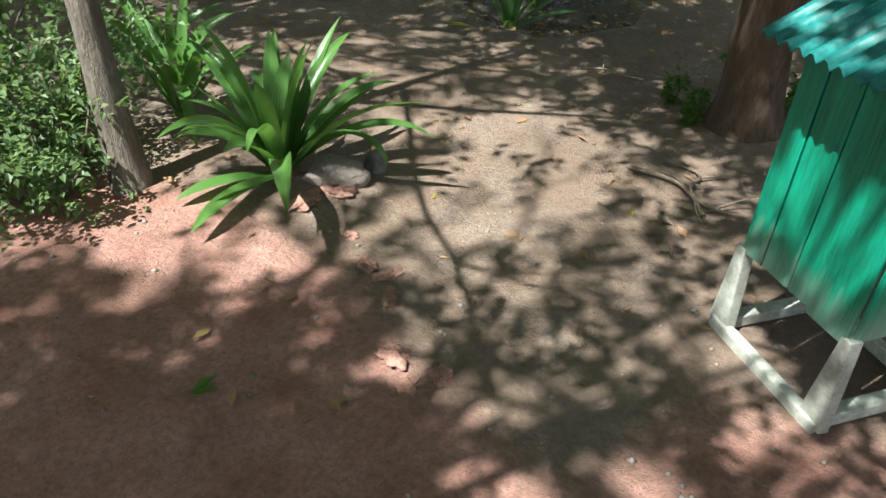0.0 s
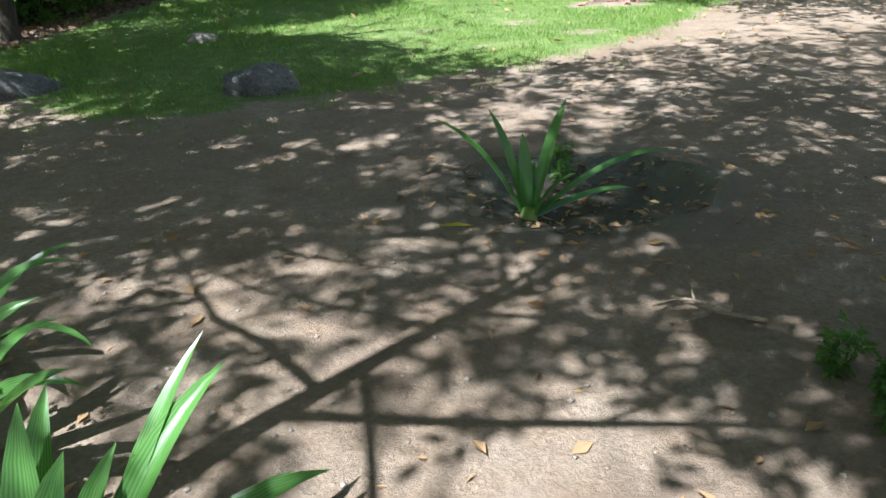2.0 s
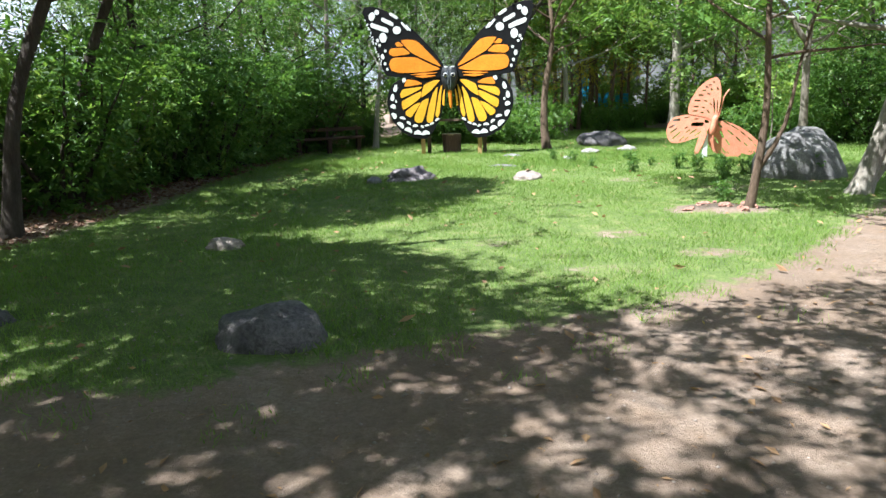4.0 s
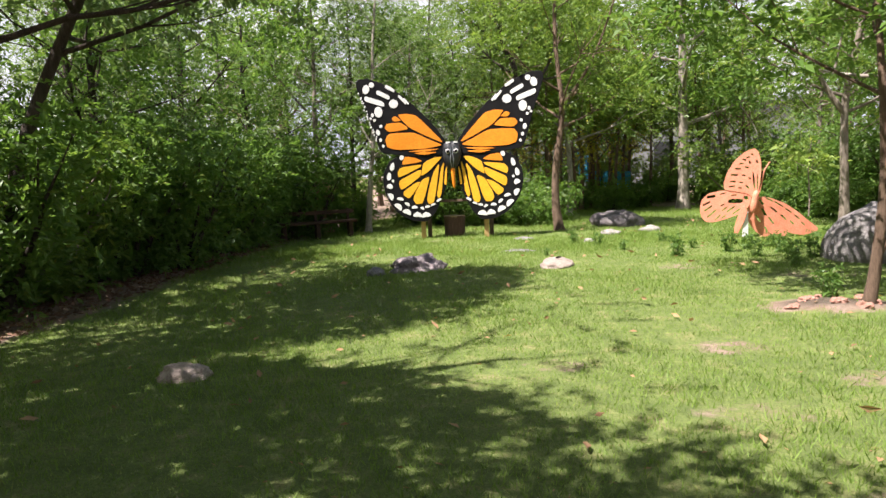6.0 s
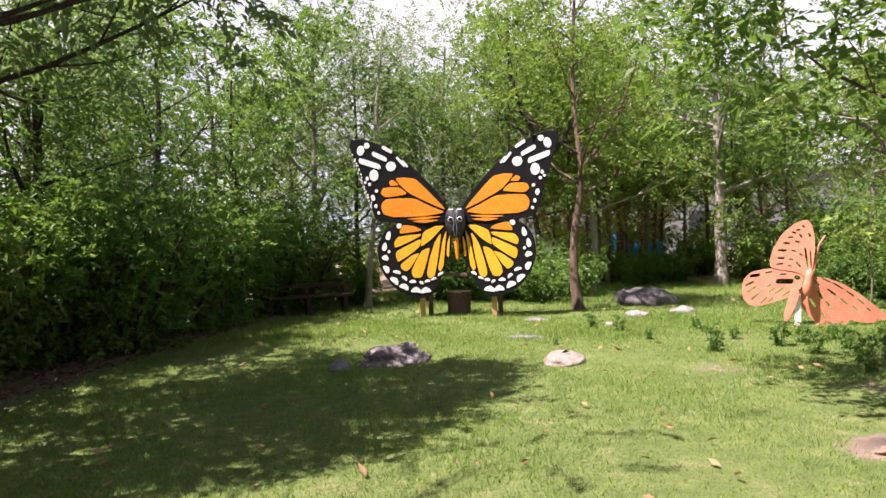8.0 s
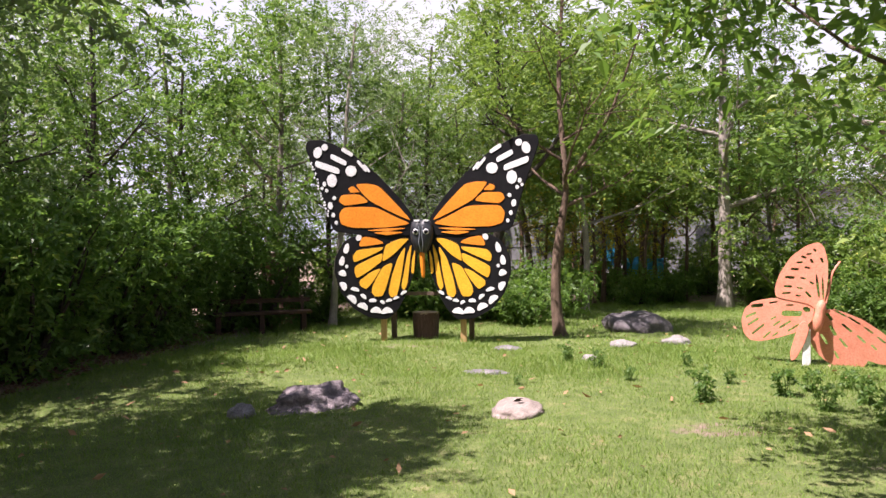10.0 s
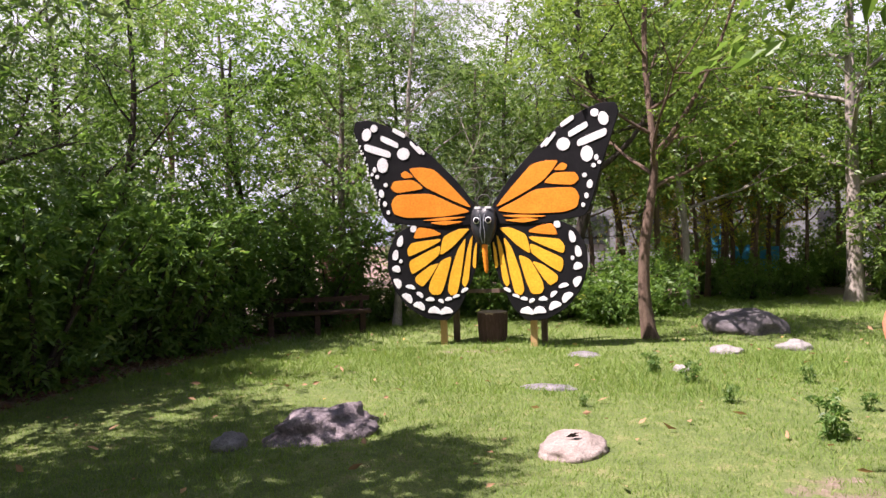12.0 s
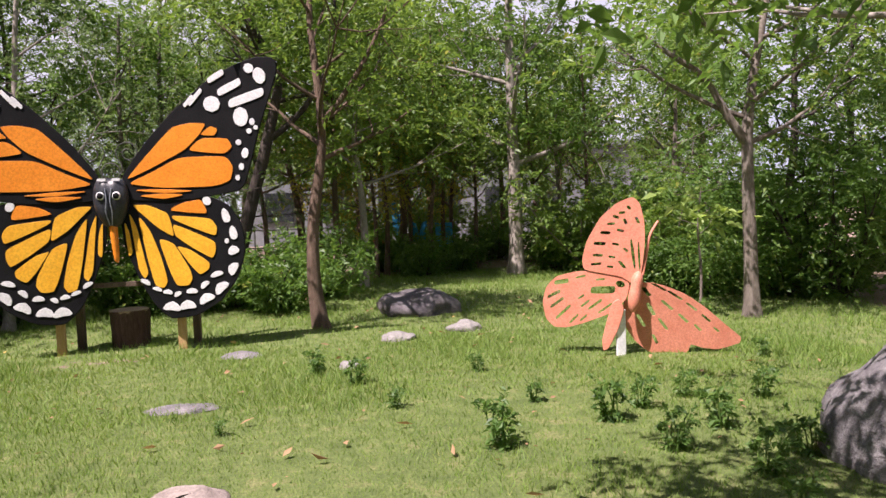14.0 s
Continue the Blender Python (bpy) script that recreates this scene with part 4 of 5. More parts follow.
UPPER = [(13, 24), (41, 62), (75, 98), (113, 131), (146, 150), (174, 160), (195, 159), (199, 147), (188, 114), (174, 76), (163, 37), (155, 12), (148, 3), (119, -1), (97, -5), (60, -6), (14, -4)]
LOWER = [(13, -4), (41, -4), (113, -3), (135, -15), (149, -40), (151, -68), (141, -101), (119, -129), (91, -145), (60, -148), (41, -129), (25, -96), (11, -57), (8, -24)]
ORANGE = [
    [(17, 19), (45, 50), (74, 80), (95, 84), (113, 83), (104, 70), (88, 54), (50, 34)],
    [(106, 70), (118, 80), (126, 76), (122, 69)],
    [(90, 52), (107, 66), (137, 65), (142, 55), (133, 47)],
    [(19, 15), (47, 27), (80, 44), (134, 44), (142, 31), (138, 15), (119, 9), (60, 9)],
    [(25, 7.5), (60, 7), (97, 4), (60, 3)],
    [(30, 0.5), (60, 2), (84, 0), (60, -4)],
    [(64, -18), (80, -10), (102, -6), (110, -24)],
]
YELLOW = [
    [(22, -10), (39, -10), (64, -21), (70, -51), (50, -38), (33, -21)],
    [(66, -24), (113, -29), (120, -40), (118, -51), (91, -40), (69, -29)],
    [(67, -33), (117, -57), (117, -68), (113, -78), (91, -65), (70, -49)],
    [(70, -60), (86, -65), (109, -82), (108, -90), (97, -97), (86, -85)],
    [(50, -50), (68, -57), (86, -90), (88, -101), (83, -109), (69, -109), (61, -90)],
    [(28, -21), (42, -42), (53, -73), (59, -103), (54, -111), (44, -108), (37, -79)],
    [(18, -18), (26, -36), (32, -66), (37, -93), (32, -99), (26, -88), (22, -51)],
    [(12, -28), (17, -41), (20, -68), (15, -72)],
]
SPOTS = [(166, 147, 5.5, 5.5, 0, 0), (178, 138, 7, 9.5, 15, 0), (161, 112, 23, 5.5, 20, 0), (142, 125, 16, 4.5, 28, 0), (127, 138, 11.5, 3.4, 32, 0), (121, 106, 9.5, 9, 0, 0),
         (102, 114, 12.5, 2.4, 50, 0), (94, 110, 8.5, 2.2, 50, 0), (154, 90, 8.5, 11, 0, 0), (167, 84, 3, 4, 0, 0), (163, 73, 3, 3, 0, 0), (171, 77, 2.5, 2.5, 0, 0), (150, 60, 3.2, 3.2, 0, 0),
         (157, 47, 4, 6, -10, 0), (152, 31, 3, 4, 0, 0), (147, 18, 2.6, 3.2, 0, 0),
         (109, -8, 4.5, 5.5, 30, 0), (130, -26, 4.5, 8.5, 15, 0.3), (138, -47, 4.5, 8, 10, 0.3), (130, -57, 2.5, 3, 0, 0), (137, -68, 6.5, 5, 20, 0.4), (135, -90, 8, 5, 60, 0.5),
         (120, -112, 9.5, 5, 42, 0.6), (116, -96, 7.5, 3, 15, 0.4), (102, -124, 9.5, 5, 25, 0.7), (101, -108, 6, 3, 40, 0.5), (86, -115, 6.5, 3, 0, 0.5), (80, -131, 9.5, 5, 5, 0.8), (62, -132, 10, 5, -8, 0.8),
         (69, -118, 4.5, 2.5, 30, 0.4), (58, -115, 5.5, 2.5, -10, 0.5), (46, -111, 5.5, 2.2, -20, 0.4), (33, -102, 6, 2.5, -30, 0.4)]


def monarch(place):
    top = thing("butterfly_cutout", place, "giant orange, black and white painted butterfly board on wooden posts", "sculpture")
    for side in (-1, 1):
        for wing, outline in (("forewing", UPPER), ("hindwing", LOWER)):
            w = board(wing, mirrored(outline, side), 0.035, PAINT_BLACK, top, "black painted wing board", at=(0, 0, 0 if wing == "forewing" else 0), bevel=0.006)
            w.matrix_basis = pose(0, 0.0 if wing == "forewing" else 0.012, 0, 0, 0, side * -5)
            for rings, mat, label in ((ORANGE, PAINT_ORANGE, "orange painted field"), (YELLOW, PAINT_YELLOW, "yellow painted field")):
                for ring in rings:
                    middle = sum(v for u, v in ring) / len(ring)
                    if (middle > -3.5) == (wing == "forewing"):
                        board("wing_field", mirrored(shrunk(ring, -0.4 if mat is PAINT_ORANGE else 0.5), side), 0.010, mat, w, label, at=(0, -0.0275, 0), bevel=0.0015)
            for u, v, a, b, tilt, bend in SPOTS:
                if (v > 5) == (wing == "forewing"):
                    board("wing_spot", mirrored(oval(u, v, a, b, tilt, bend), side), 0.010, PAINT_WHITE, w, "white painted spot", at=(0, -0.0275, 0), bevel=0.0015)
    rim = rng.uniform(-1, 1, (26, 2))
    for i, (ju, jv) in enumerate(rim):
        f = i / 26
        w = top.children[0]
        board("wing_spot", oval(-(192 - 34 * f + 3 * ju), 128 - 105 * f + 4 * jv, 1.2, 1.5), 0.008, PAINT_WHITE, w, "small white painted spot", at=(0, -0.028, 0), bevel=0.002)
    # body
    bm = bmesh.new()
    bmesh.ops.create_uvsphere(bm, u_segments=28, v_segments=20, radius=1)
    for v in bm.verts:
        z = v.co.z
        wide = 0.2 * (1 - 0.42 * max(0, -z) ** 1.3) / max(0.45, math.sqrt(max(0.0, 1 - z * z)) ** 0.62)
        groove = 0.018 * math.exp(-(v.co.x * 5) ** 2) + 0.01 * math.exp(-((abs(v.co.x) - 0.5) * 8) ** 2)
        v.co = Vector((v.co.x * wide, v.co.y * 0.13 + (groove if v.co.y < 0 else 0), z * 0.29 - 0.1 + 0.015 * abs(v.co.x)))
    part("head", bm, PAINT_BODY, top, "carved dark grey body and head", True).location = (0, -0.06, 0.03)
    for side in (-1, 1):
        for radius, mat, push in ((0.048, PAINT_WHITE, -0.17), (0.037, PAINT_BLACK, -0.184)):
            bm = bmesh.new()
            bmesh.ops.create_uvsphere(bm, u_segments=16, v_segments=10, radius=radius)
            bmesh.ops.scale(bm, vec=(1, 0.5, 1), verts=bm.verts)
            part("eye" if radius > 0.04 else "pupil", bm, mat, top, "white eye ring" if radius > 0.04 else "black pupil", True).location = (side * 0.088, push, 0.01)
        mark = board("brow_mark", oval(side * 8, 20, 5, 1.6), 0.01, PAINT_WHITE, top, "small white mark", at=(0, -0.13, 0))
        ridge = curve_line([(side * 0.035, -0.17, 0.10), (side * 0.02, -0.19, -0.05), (side * 0.035, -0.18, -0.18), (side * 0.012, -0.13, -0.33)], 14)
        put("face_ridge", tubes_mesh("face_ridge", [(ridge, np.full(14, 0.007))], PAINT_GREY, 6), top, "pale grey painted ridge")
    segs = []
    for i in range(13):
        z = -0.34 - i * 0.036
        segs.append((0.0 + 0.02 * (i / 12), -0.05, z))
    radii = [0.045 * (1 - 0.45 * (i / 12) ** 2) * (1.08 if i % 2 else 0.94) for i in range(13)]
    radii[-1] = 0.012
    put("abdomen", tubes_mesh("abdomen", [(segs, radii)], PAINT_ORANGE, 12), top, "orange ringed abdomen")
    for side in (-1, 1):
        pts = [(side * 0.05, 0, 0.2), (side * 0.13, 0, 0.32), (side * 0.08, 0, 0.46)]
        for a in range(0, 500, 40):
            r = 0.14 * (1 - a / 650)
            pts.append((side * (0.20 - r * math.cos(radians(a))), 0, 0.52 + r * math.sin(radians(a))))
        line = curve_line(pts, 60)
        put("antenna", tubes_mesh("antenna", [(line, np.full(60, 0.007))], IRON, 6), top, "thin curled wire feeler")
    ring = [(0.1 * math.cos(a), 0, 0.30 + 0.1 * math.sin(a)) for a in np.linspace(0, 2 * math.pi, 24)]
    put("wire_ring", tubes_mesh("wire_ring", [(ring, np.full(24, 0.008))], IRON, 6), top, "wire ring above the head")
    foot = height(-1.45, 21.3) - place[2]
    for side in (-1, 1):
        part("front_post", box((0.10, 0.05, 1.0), (side * 0.69, 0.06, foot + 0.45), 0.006), WOOD_NEW, top, "new yellow wooden post")
        part("back_post", box((0.09, 0.09, 2.2), (side * 0.69 + 0.11, 0.42, foot + 1.05), 0.008), WOOD_OLD, top, "dark wooden back post")
    part("cross_rail", box((1.7, 0.04, 0.06), (0.05, 0.12, -1.05), 0.004), WOOD_OLD, top, "dark wooden rail")
    return top


monarch((-1.45, 21.25, 1.68))


# ---- the salmon sheet-metal butterfly ----
def salmon_butterfly():
    top = thing("metal_butterfly", on_ground(4.08, 19.1), "salmon-painted sheet-metal butterfly with cut slots standing on the lawn", "sculpture")
    base = Vector(top.location)
    fore = [(0, -1), (7, 5), (10, 17), (13, 41), (13, 62), (9, 81), (2, 88), (-13, 83), (-31, 68), (-45, 44), (-50, 26), (-49, 14), (-11, 7)]
    slots = [oval(u, v, a, b, t) for u, v, a, b, t in (
        (-2, 77, 2.6, 1.5, -50), (-9, 72, 3.2, 1.4, 8), (-15, 68, 3.4, 1.5, -20), (6, 64, 3.6, 1.5, -65), (-6, 63, 3.2, 1.6, -65), (-20, 61, 4.0, 1.4, 4), (-11, 54, 3.6, 1.4, -15), (-26, 52, 5.2, 1.7, -4),
        (-16, 40, 3.6, 1.3, -12), (-32, 41, 6.2, 1.9, -3), (-6, 34, 3.0, 1.3, -40), (-34, 29, 5.2, 1.6, -2), (-20, 27, 3.4, 1.3, -10), (-10, 19, 5.0, 1.6, -50), (-36, 20, 5.5, 1.4, 6), (-22, 17, 3.2, 1.2, -5), (1, 30, 1.5, 16, 6), (7, 27, 1.1, 15, 2))]
    hind = [(-2, 3), (-28, 13), (-55, 13), (-77, 8), (-88, -3), (-92, -19), (-89, -36), (-81, -45), (-68, -46), (-49, -41), (-20, -30), (-6, -16)]
    slots2 = [oval(u, v, a, b, t) for u, v, a, b, t in (
        (-30, -7, 13, 4.2, 2), (-72, 2, 8, 2.6, 10), (-80, -11, 8, 1.8, 28), (-77, -20, 9, 1.6, 36), (-71, -30, 11, 1.6, 42), (-60, -37, 7, 1.3, 45), (-52, 7, 5.5, 1.2, 12), (-52, -14, 4, 1.2, 32), (-48, -21, 6, 1.3, 38),
        (-38, -22, 9, 1.5, 36), (-28, -26, 9, 1.4, 36), (-50, -36, 5, 1.2, 42), (-32, 4, 5, 1.2, 4), (-12, -1, 4.5, 3.4, -20))]
    m = pose(0, 0, 0.74, -2, 0, -24)
    for name, outline, holes in (("forewing", fore, slots), ("hindwing", hind, slots2)):
        w = board(name, outline, 0.012, PAINT_SALMON, top, "salmon sheet with cut slots", holes)
        w.matrix_basis = m @ pose(0, 0.01 if name == "hindwing" else 0, 0)
    low = [(-3, -6), (14, -4), (29, -7), (51, -16), (73, -32), (92, -50), (106, -62), (105, -68), (84, -75), (68, -73), (57, -69), (54, -80), (50, -87), (34, -88), (15, -77), (2, -66), (-7, -52), (-11, -33), (-7, -19)]
    slots3 = [oval(u, v, a, b, t) for u, v, a, b, t in (
        (26, -9, 9, 1.3, -30), (42, -18, 9, 1.3, -34), (58, -30, 7, 1.3, -38), (72, -42, 6, 1.3, -42), (82, -54, 4, 1.2, -40), (14, -14, 6, 2, -52), (34, -28, 8, 1.6, -42), (50, -42, 7, 1.6, -45),
        (64, -52, 5, 1.4, -45), (18, -32, 8, 2.2, -62), (30, -48, 8, 1.6, -55), (8, -44, 8, 1.8, -60), (22, -64, 6, 1.6, -65), (-4, -20, 2, 6, 10))]
    w = board("far_wing", low, 0.012, PAINT_SALMON, top, "salmon wing sheet leaning to the grass", slots3)
    w.matrix_basis = pose(0.02, 0.05, 0.78, 5, 0, -20)
    tail = board("abdomen", [(0, 2), (5, -8), (-1, -28), (-11, -48), (-16, -51), (-17, -40), (-11, -18), (-6, -2)], 0.03, PAINT_SALMON, top, "salmon abdomen", bevel=0.006)
    tail.matrix_basis = m @ pose(-0.14, -0.03, -0.18)
    body = [(-0.02, -0.04, 0.45), (0.0, -0.04, 0.6), (0.03, -0.04, 0.76), (0.06, -0.03, 0.86)]
    put("thorax", tubes_mesh("thorax", [(curve_line(body, 10), [0.02, 0.05, 0.06, 0.065, 0.06, 0.055, 0.06, 0.055, 0.04, 0.01])], PAINT_SALMON, 12), top)
    feeler = curve_line([(0.10, -0.02, 0.82), (0.16, 0, 1.05), (0.20, 0, 1.22), (0.30, 0.02, 1.36)], 14)
    put("antenna", tubes_mesh("antenna", [(feeler, np.linspace(0.018, 0.012, 14))], PAINT_SALMON, 8), top)
    part("support_post", box((0.10, 0.03, 0.5), (-0.12, 0.04, 0.22), 0.006), PAINT_WHITE, top, "white support plate")
    return top


salmon_butterfly()


# ---- stump, bench, hut ----
stump = thing("tree_stump", on_ground(-1.48, 21.75), "squat dark red-brown tree stump behind the butterfly board", "stump")
bm = bmesh.new()
bmesh.ops.create_cone(bm, cap_ends=False, segments=28, radius1=0.215, radius2=0.235, depth=0.5)
for v in bm.verts:
    f = 1 + 0.05 * math.sin(math.atan2(v.co.y, v.co.x) * 5) + 0.03 * math.sin(math.atan2(v.co.y, v.co.x) * 11)
    v.co.x, v.co.y = v.co.x * f, v.co.y * f
bmesh.ops.translate(bm, vec=(0, 0, 0.2), verts=bm.verts)
part("bark", bm, STUMP_BARK, stump, "", True)
bm = bmesh.new()
bmesh.ops.create_cone(bm, cap_ends=True, segments=28, radius1=0.225, radius2=0.235, depth=0.03)
part("cut_top", bm, STUMP_TOP, stump, "pale sawn top").location = (0, 0, 0.44)


def bench(place, turn, long, label):
    top = thing("log_bench", place, label, "bench", turn=turn)
    part("seat", box((long, 0.28, 0.07), (0, 0, 0.40), 0.015, 0.004), WOOD_RED, top)
    part("rail", box((long, 0.05, 0.09), (0, 0.14, 0.62), 0.01, 0.004), WOOD_RED, top)
    for x in (-0.42, 0, 0.42):
        part("leg", box((0.1, 0.2, 0.42), (x * long, 0, 0.17), 0.01), WOOD_RED, top)
        part("back_post", box((0.06, 0.05, 0.34), (x * long, 0.14, 0.53), 0.006), WOOD_RED, top)


bench(on_ground(-4.75, 22.35), 28, 1.9, "low reddish-brown wooden bench below the trees")
bench(on_ground(-0.6, 29.5), 0, 3.0, "plain brown wooden bench far behind the butterfly board")


def hut():
    top = thing("waste_hut", on_ground(1.27, 1.78), "weathered green wooden box hut on whitewashed rails", "hut", turn=-72)
    w, d = 0.46, 0.46
    left = -w / 2
    for wide in (0.095, 0.12, 0.085, 0.155):
        drop = 0.02 * random.random()
        part("wall_board", box((wide - 0.005, 0.018, 0.72 + drop), (left + wide / 2, -d / 2 + 0.004 * random.random(), 0.71 - drop / 2), 0.004, 0.0025), GREEN_PAINT, top, "weathered green board")
        left += wide
    for side in (-1, 1):
        for i in range(4):
            y = -d / 2 + 0.014 + (i + 0.5) * (d - 0.02) / 4
            part("wall_board", box((0.018, (d - 0.02) / 4 - 0.005, 0.70 + 0.03 * random.random()), (side * w / 2, y, 0.70), 0.004, 0.002), GREEN_PAINT, top, "weathered green board")
    part("back_panel", box((w, 0.016, 0.68), (0, d / 2, 0.70), 0.003), GREEN_PAINT, top)
    n = 60
    xs = np.linspace(-w / 2 - 0.05, w / 2 + 0.05, n)
    for side in (-1, 1):
        v = [(x, side * s * (d / 2 + 0.14), 1.23 - s * 0.18 + 0.010 * math.sin(i * 1.3)) for s in (0, 1) for i, x in enumerate(xs)]
        f = [(i, i + 1, n + i + 1, n + i) for i in range(n - 1)]
        roof = put("roof_sheet", numpy_mesh("roof_sheet", np.array(v), np.array(f), TEAL_SHEET, True), top, "teal corrugated roof sheet")
        roof.modifiers.new("thick", "SOLIDIFY").thickness = 0.005
    for y in (-d / 2, d / 2):
        part("base_rail", box((w + 0.06, 0.04, 0.05), (0, y, 0.025), 0.006, 0.002), WOOD_WHITE, top, "whitewashed rail")
    for x in (-w / 2, w / 2):
        part("cross_rail", box((0.05, d, 0.05), (x, 0, 0.035), 0.006), WOOD_WHITE, top, "whitewashed rail")
        for y in (-d / 2, d / 2):
            post = box((0.08, 0.045, 0.34), (0, 0, 0.19), 0.006, 0.002)
            for q in post.verts:
                q.co.x *= 1.25 - 2.2 * q.co.z
            part("post", post, WOOD_WHITE, top, "whitewashed post tapering upwards").location = (x, y * 0.95, 0)


hut()

# ---- litter, small plants ----
n = 1500
x, y = rng.uniform(-5, 6, n), rng.uniform(0.3, 26, n)
keep = (lawn(x, y) < 0) | (rng.random(n) < 0.35)
x, y = x[keep], y[keep]
n = len(x)
z = height(x, y) + 0.004 + 0.03 * (lawn(x, y) > 0)
a = rng.uniform(0, 2 * np.pi, n)
s = rng.uniform(0.012, 0.045, n) 
axis = np.stack([np.cos(a), np.sin(a), rng.uniform(0, 0.3, n)], -1)
tagged(put("fallen_leaves", leaf_mesh("fallen_leaves", np.stack([x, y, z], -1), axis, s * 2, s, LITTER, 0.0)), "scattered dry brown and yellow fallen leaves", "leaves", kind="stuff")
n = 140
x, y = rng.uniform(-4.5, 5.5, n), rng.uniform(8, 24, n)
a = rng.uniform(0, 2 * np.pi, n)
s = rng.uniform(0.03, 0.07, n)
axis = np.stack([np.cos(a), np.sin(a), rng.uniform(0.0, 0.5, n)], -1)
tagged(put("curled_leaves", leaf_mesh("curled_leaves", np.stack([x, y, height(x, y) + 0.025], -1), axis, s * 2, s * 0.8, LITTER, -0.1)), "large curled brown leaves lying in the lawn", "leaves", kind="stuff")
n = 260
x, y = 0.8 + rng.normal(size=n) * 0.6, 5.5 + rng.normal(size=n) * 0.5
a = rng.uniform(0, 2 * np.pi, n)
s = rng.uniform(0.012, 0.035, n)
axis = np.stack([np.cos(a), np.sin(a), rng.uniform(-0.05, 0.35, n)], -1)
tagged(put("hollow_litter", leaf_mesh("hollow_litter", np.stack([x, y, height(x, y) + 0.004], -1), axis, s * 2.4, s, LITTER, 0.0)), "dry leaves and chips gathered in a wet hollow", "leaves", kind="stuff")
n = 4200
x, y = rng.uniform(-4, 5, n), rng.uniform(0.3, 9, n)
r = (0.003 + 0.012 * rng.random(n) ** 3)[:, None, None] * rng.uniform(0.7, 1.3, (n, 6, 1))
corner = np.array([[1, 0, 0], [0, 1, 0], [-1, 0, 0], [0, -1, 0], [0, 0, 0.7], [0, 0, -0.7]])
v = np.stack([x, y, height(x, y) + 0.002], -1)[:, None] + corner[None] * r
octa = np.array([(0, 1, 4), (1, 2, 4), (2, 3, 4), (3, 0, 4), (1, 0, 5), (2, 1, 5), (3, 2, 5), (0, 3, 5)])
f = (np.arange(n)[:, None, None] * 6 + octa[None]).reshape(-1, 3)
tagged(put("pebbles", numpy_mesh("pebbles", v.reshape(-1, 3), f, ROCK_PALE, True)), "small pale pebbles scattered on bare soil", "pebbles", kind="stuff")
n = 9000
y = rng.uniform(6, 26, n)
x = -5.3 - np.abs(rng.normal(size=n)) * 1.3
a = rng.uniform(0, 2 * np.pi, n)
s = rng.uniform(0.02, 0.05, n)
axis = np.stack([np.cos(a), np.sin(a), rng.uniform(-0.1, 0.4, n)], -1)
tagged(put("wood_litter", leaf_mesh("wood_litter", np.stack([x, y, height(x, y) + 0.005], -1), axis, s * 2, s, LITTER_BROWN, 0.0)), "brown leaf litter below the trees", "leaves", kind="stuff")


n = 1500
x, y = rng.uniform(-4, 5, n), rng.uniform(0.3, 9.5, n)
a = rng.uniform(0, 2 * np.pi, n)
s = rng.uniform(0.004, 0.012, n)
axis = np.stack([np.cos(a), np.sin(a), rng.uniform(0.0, 0.3, n)], -1)
tagged(put("leaf_crumbs", leaf_mesh("leaf_crumbs", np.stack([x, y, height(x, y) + 0.003], -1), axis, s * 4, s, LITTER, 0.0)), "fine crumbs of dry leaf and twig on trodden soil", "leaves", kind="stuff")


def lone_leaf(place, turn, long, mat, label, wide=0.42):
    ob = put("fallen_leaf", leaf_mesh("fallen_leaf", np.array([[0, 0, 0.004], [long * 0.1, 0.004, 0.01]]), np.array([[1, 0.1, 0.12], [0.9, 0.45, 0.3]]), long, long * wide, mat, 0.03))
    ob.matrix_basis = pose(*place, 0, 0, turn)
    tagged(ob, label, "leaf")


lone_leaf(on_ground(-0.76, 1.52), 10, 0.09, LEAF_MID, "fresh green leaf fallen on red trodden soil")
lone_leaf(on_ground(0.98, 2.55), 120, 0.08, STICK, "pale grey dry leaf on bare soil")
lone_leaf(on_ground(-0.16, 1.72), 60, 0.03, LEAF_YELLOW, "small yellow petal on trodden soil")
lone_leaf(on_ground(-0.06, 2.72), 20, 0.03, LEAF_YELLOW, "small yellow petal on trodden soil")
lone_leaf(on_ground(0.82, 2.62), 80, 0.045, LEAF_YELLOW, "yellow fallen leaf on bare soil")
lone_leaf(on_ground(0.16, 5.12), 185, 0.22, LEAF_YELLOW, "long yellowed lily leaf on the rim of a wet hollow", 0.13)

rest = put("dead_leaf", leaf_mesh("dead_leaf", np.array([[0, 0, 0], [0.02, 0.01, 0.005]]), np.array([[1, 0.2, 0.1], [0.9, 0.5, 0.2]]), 0.10, 0.05, BARK_DARK, 0.05))
rest.location = (0.18, 16.05, float(height(0.2, 16.1)) + 0.128)
tagged(rest, "curled dark dead leaf on a pale rock", "leaf")


def twig(place, turn, long, label):
    top = thing("fallen_branch", place, label, "branch", turn=turn)
    main = curve_line([(0, 0, 0.012), (long * 0.4, 0.04, 0.03), (long * 0.7, -0.02, 0.02), (long, 0.05, 0.01)], 14)
    put("stem", tubes_mesh("stem", [(main, np.linspace(0.012, 0.004, 14))], STICK, 6, 0.1), top)
    for f, b in ((5, 1), (8, -1), (10, 1)):
        side = limb_line(main[f], (0.6, b, 0.05), long * 0.35, 0.0, 5)
        side[:, 2] = np.maximum(side[:, 2], 0.006)
        put("side_twig", tubes_mesh("side_twig", [(side, np.linspace(0.007, 0.003, 5))], STICK, 5, 0.1), top)


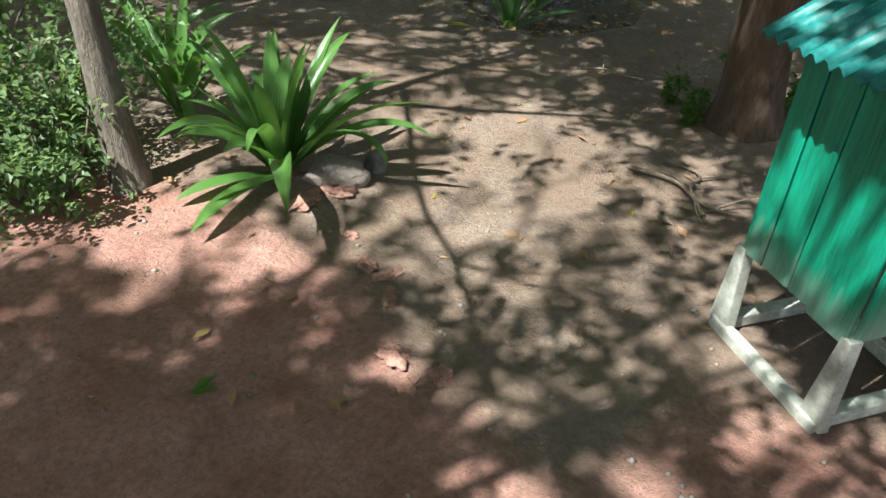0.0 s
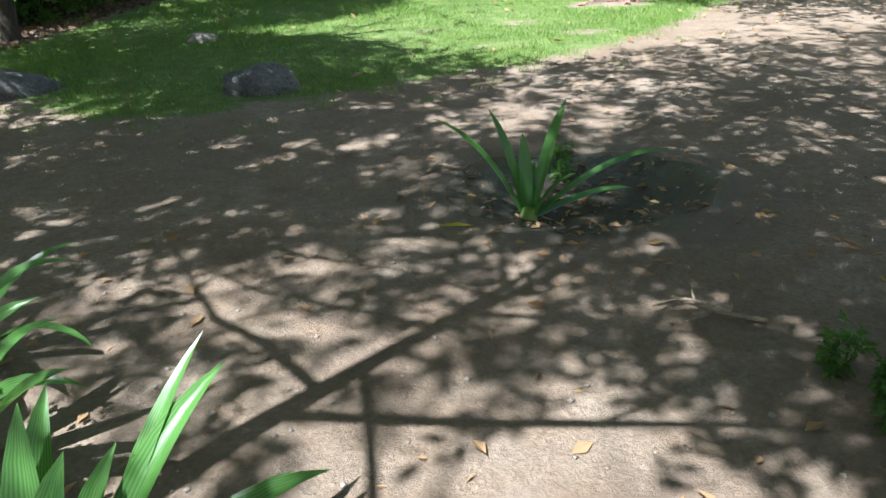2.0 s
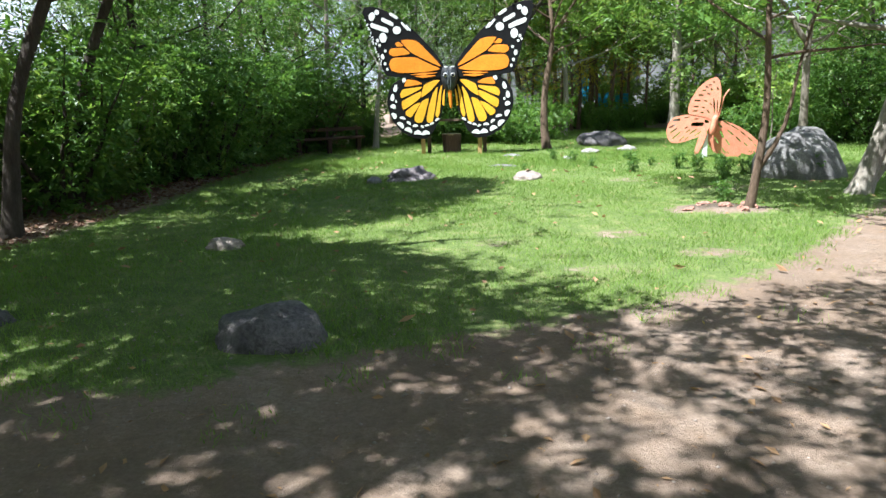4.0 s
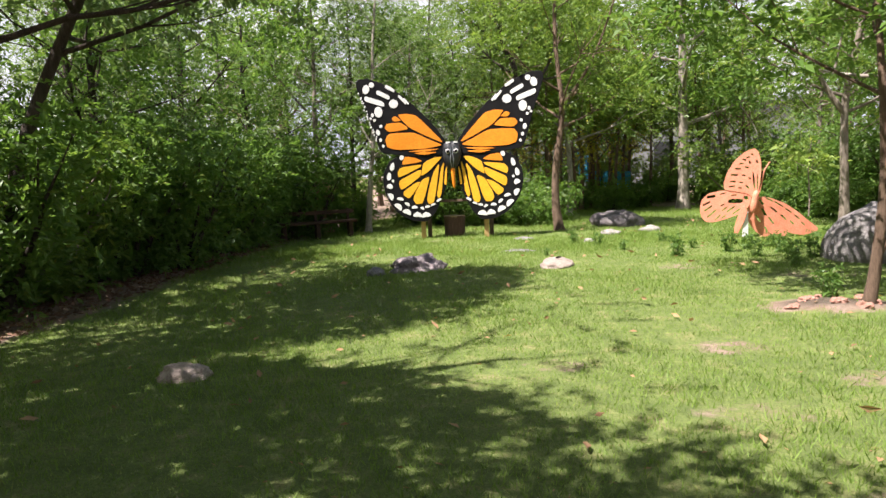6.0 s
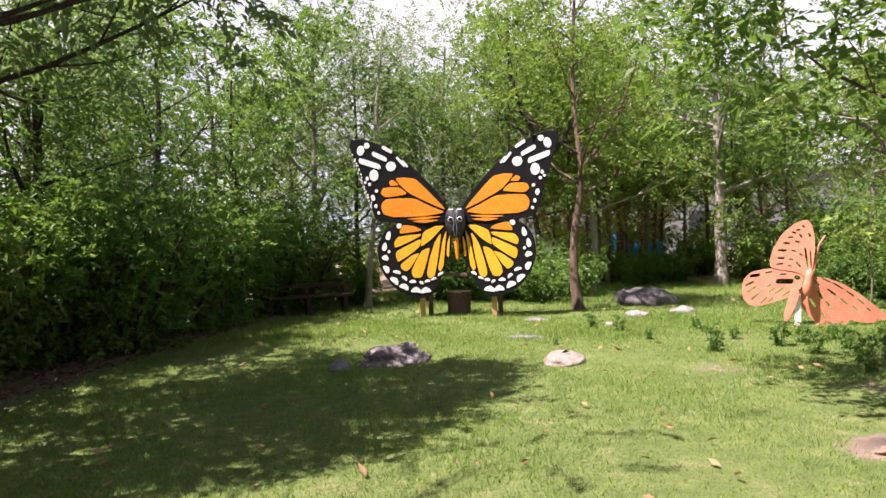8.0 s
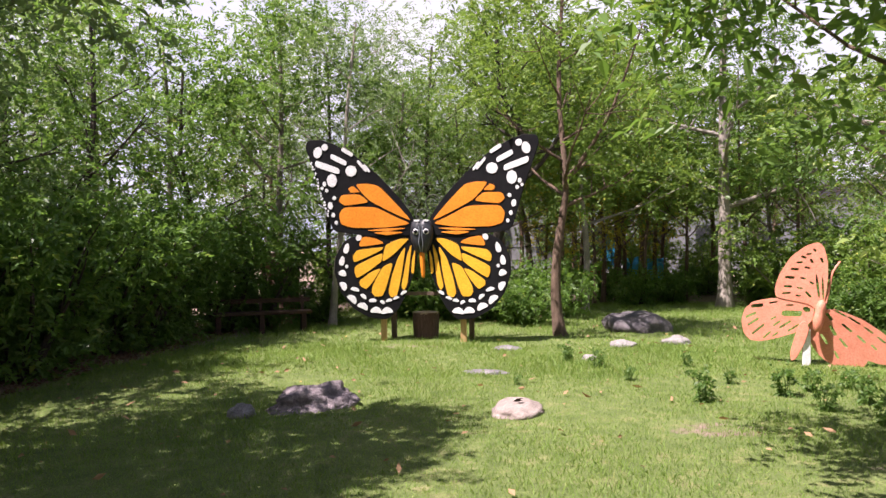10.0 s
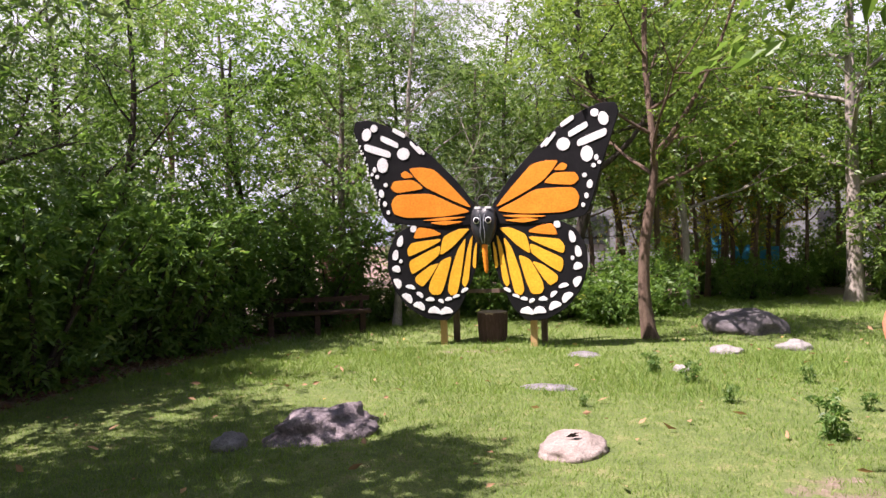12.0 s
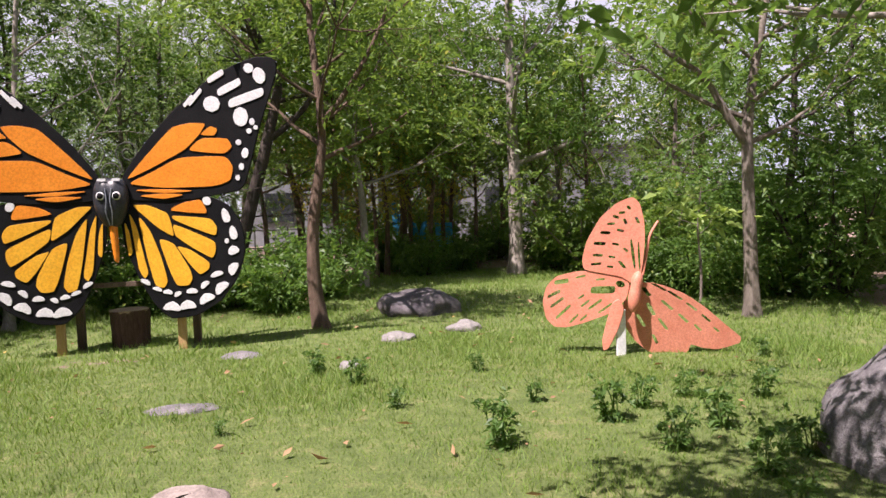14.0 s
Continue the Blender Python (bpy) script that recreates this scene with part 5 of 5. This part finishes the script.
twig(on_ground(0.88, 3.05), -50, 0.6, "dry grey fallen branch on bare soil")
twig(on_ground(1.12, 2.62), 80, 0.5, "dry forked twig on bare soil")
twig(on_ground(1.2, 4.2), 150, 0.4, "thin dry twig on bare soil")
twig(on_ground(-0.1, 5.9), 20, 0.25, "short dry twig beside a wet hollow")

sprig = bush(on_ground(1.22, 18.8), "small green weed growing in the lawn", LEAF_DARK, LEAF_MID, 0.24, 0.1, 6, 40, 6, (0.045, 0.023), "weed", "weed", "weeds in the lawn")
for x, y, s in ((1.3, 3.9, 0.75), (1.32, 3.6, 0.6), (0.87, 19.4, 1.0), (2.08, 16.75, 1.35), (1.5, 17.9, 0.7), (2.98, 17.1, 1.3), (3.3, 17.3, 1.0), (3.75, 17.5, 0.9), (3.1, 16.4, 1.1), (3.6, 16.7, 1.2), (2.6, 17.7, 0.7),
                (4.3, 17.3, 1.0), (3.4, 15.9, 1.2), (3.8, 16.1, 1.1), (5.2, 18.6, 0.8), (3.2, 15.3, 1.0), (2.4, 18.9, 0.8), (5.6, 20.4, 1.4), (4.5, 15.4, 1.5), (0.2, 17.6, 0.5),
                (1.4, 3.75, 0.7), (1.75, 4.1, 1.0), (2.0, 3.8, 1.0), (0.7, 5.95, 0.9), (2.5, 12.9, 1.2)):
    copy_thing(sprig, pose(*on_ground(x, y), 0, 0, rng.uniform(0, 360)) @ Matrix.Scale(s, 4))
bush(on_ground(-1.95, 2.95), "low shrub of small soft green leaves round a stem", LEAF_GREY, BARK_GREY, 0.85, 0.6, 13, 620, 8, (0.042, 0.026))
bush(on_ground(-1.75, 2.6), "low shrub of small soft green leaves over bare soil", LEAF_GREY, BARK_GREY, 0.5, 0.42, 10, 300, 8, (0.040, 0.025))
bush(on_ground(-2.6, 3.4), "low leafy shrub beside the path", LEAF_MID, BARK_GREY, 0.9, 0.6, 10, 280, 8, (0.05, 0.028))

# ---- far buildings and fence ----
house = thing("far_building", (9.5, 52, -0.3), "pale grey flat-roofed building far behind the trees", "building")
part("wall", box((26, 8, 5.2), (0, 4, 2.5), 0.02), WALL_PALE, house)
part("roof", box((26.6, 8.6, 0.3), (0, 4, 5.25), 0.02), WALL_PALE, house)
for i in range(8):
    part("window", box((1.5, 0.1, 1.6), (-11 + i * 3.1, -0.06, 2.1), 0.01), WINDOW_DARK, house, "dark window")
fence = thing("far_fence", (5, 39, -0.3), "dark iron fence behind the trees", "fence")
for i in range(16):
    part("post", box((0.06, 0.06, 1.3), (-9 + i * 1.2, 0, 0.62), 0.005), IRON, fence)
for z in (0.5, 1.15):
    part("rail", box((18.2, 0.04, 0.05), (0, 0, z), 0.005), IRON, fence)
def hanging_cutout(place, wide, tall, mat, label):
    top = thing("painted_cutout", place, label, "cutout")
    for side in (-1, 1):
        board("wing", [(0, 0), (side * wide * 20, tall * 60), (side * wide * 55, tall * 70), (side * wide * 50, tall * 15), (side * wide * 40, -tall * 25), (side * wide * 12, -tall * 30)], 0.02, mat, top, at=(0, 0, tall * 0.5 + 0.5))
    part("post", box((0.05, 0.05, tall * 0.8 + 0.5), (0, 0.04, tall * 0.4 + 0.22), 0.005), IRON, top)


hanging_cutout(on_ground(4.0, 35.0), 0.5, 0.7, BLUE_PAINT, "small bright blue butterfly cutout on a post among trees")
hanging_cutout(on_ground(3.5, 36.5), 0.45, 1.5, BLUE_PAINT, "bright blue cutout on a tall post among trees")
hanging_cutout(on_ground(2.6, 33.2), 0.4, 0.35, RED_PAINT, "small red cutout on a low post among trees")
pillar = thing("brick_pillar", on_ground(-5.2, 24.6), "rust-brown plastered pillar in the shade behind a bench", "pillar")
part("shaft", box((0.75, 0.45, 1.5), (0, 0, 0.7), 0.015, 0.004), CLAY, pillar)
part("cap", box((0.85, 0.55, 0.08), (0, 0, 1.49), 0.012), CLAY, pillar)
sign = thing("blue_sign", on_ground(4.4, 32.5), "small bright blue painted board below the trees", "sign")
part("panel", box((0.5, 0.03, 0.7), (0, 0, 0.95), 0.006), BLUE_PAINT, sign)
part("post", box((0.05, 0.05, 0.9), (0, 0.04, 0.4), 0.005), IRON, sign)
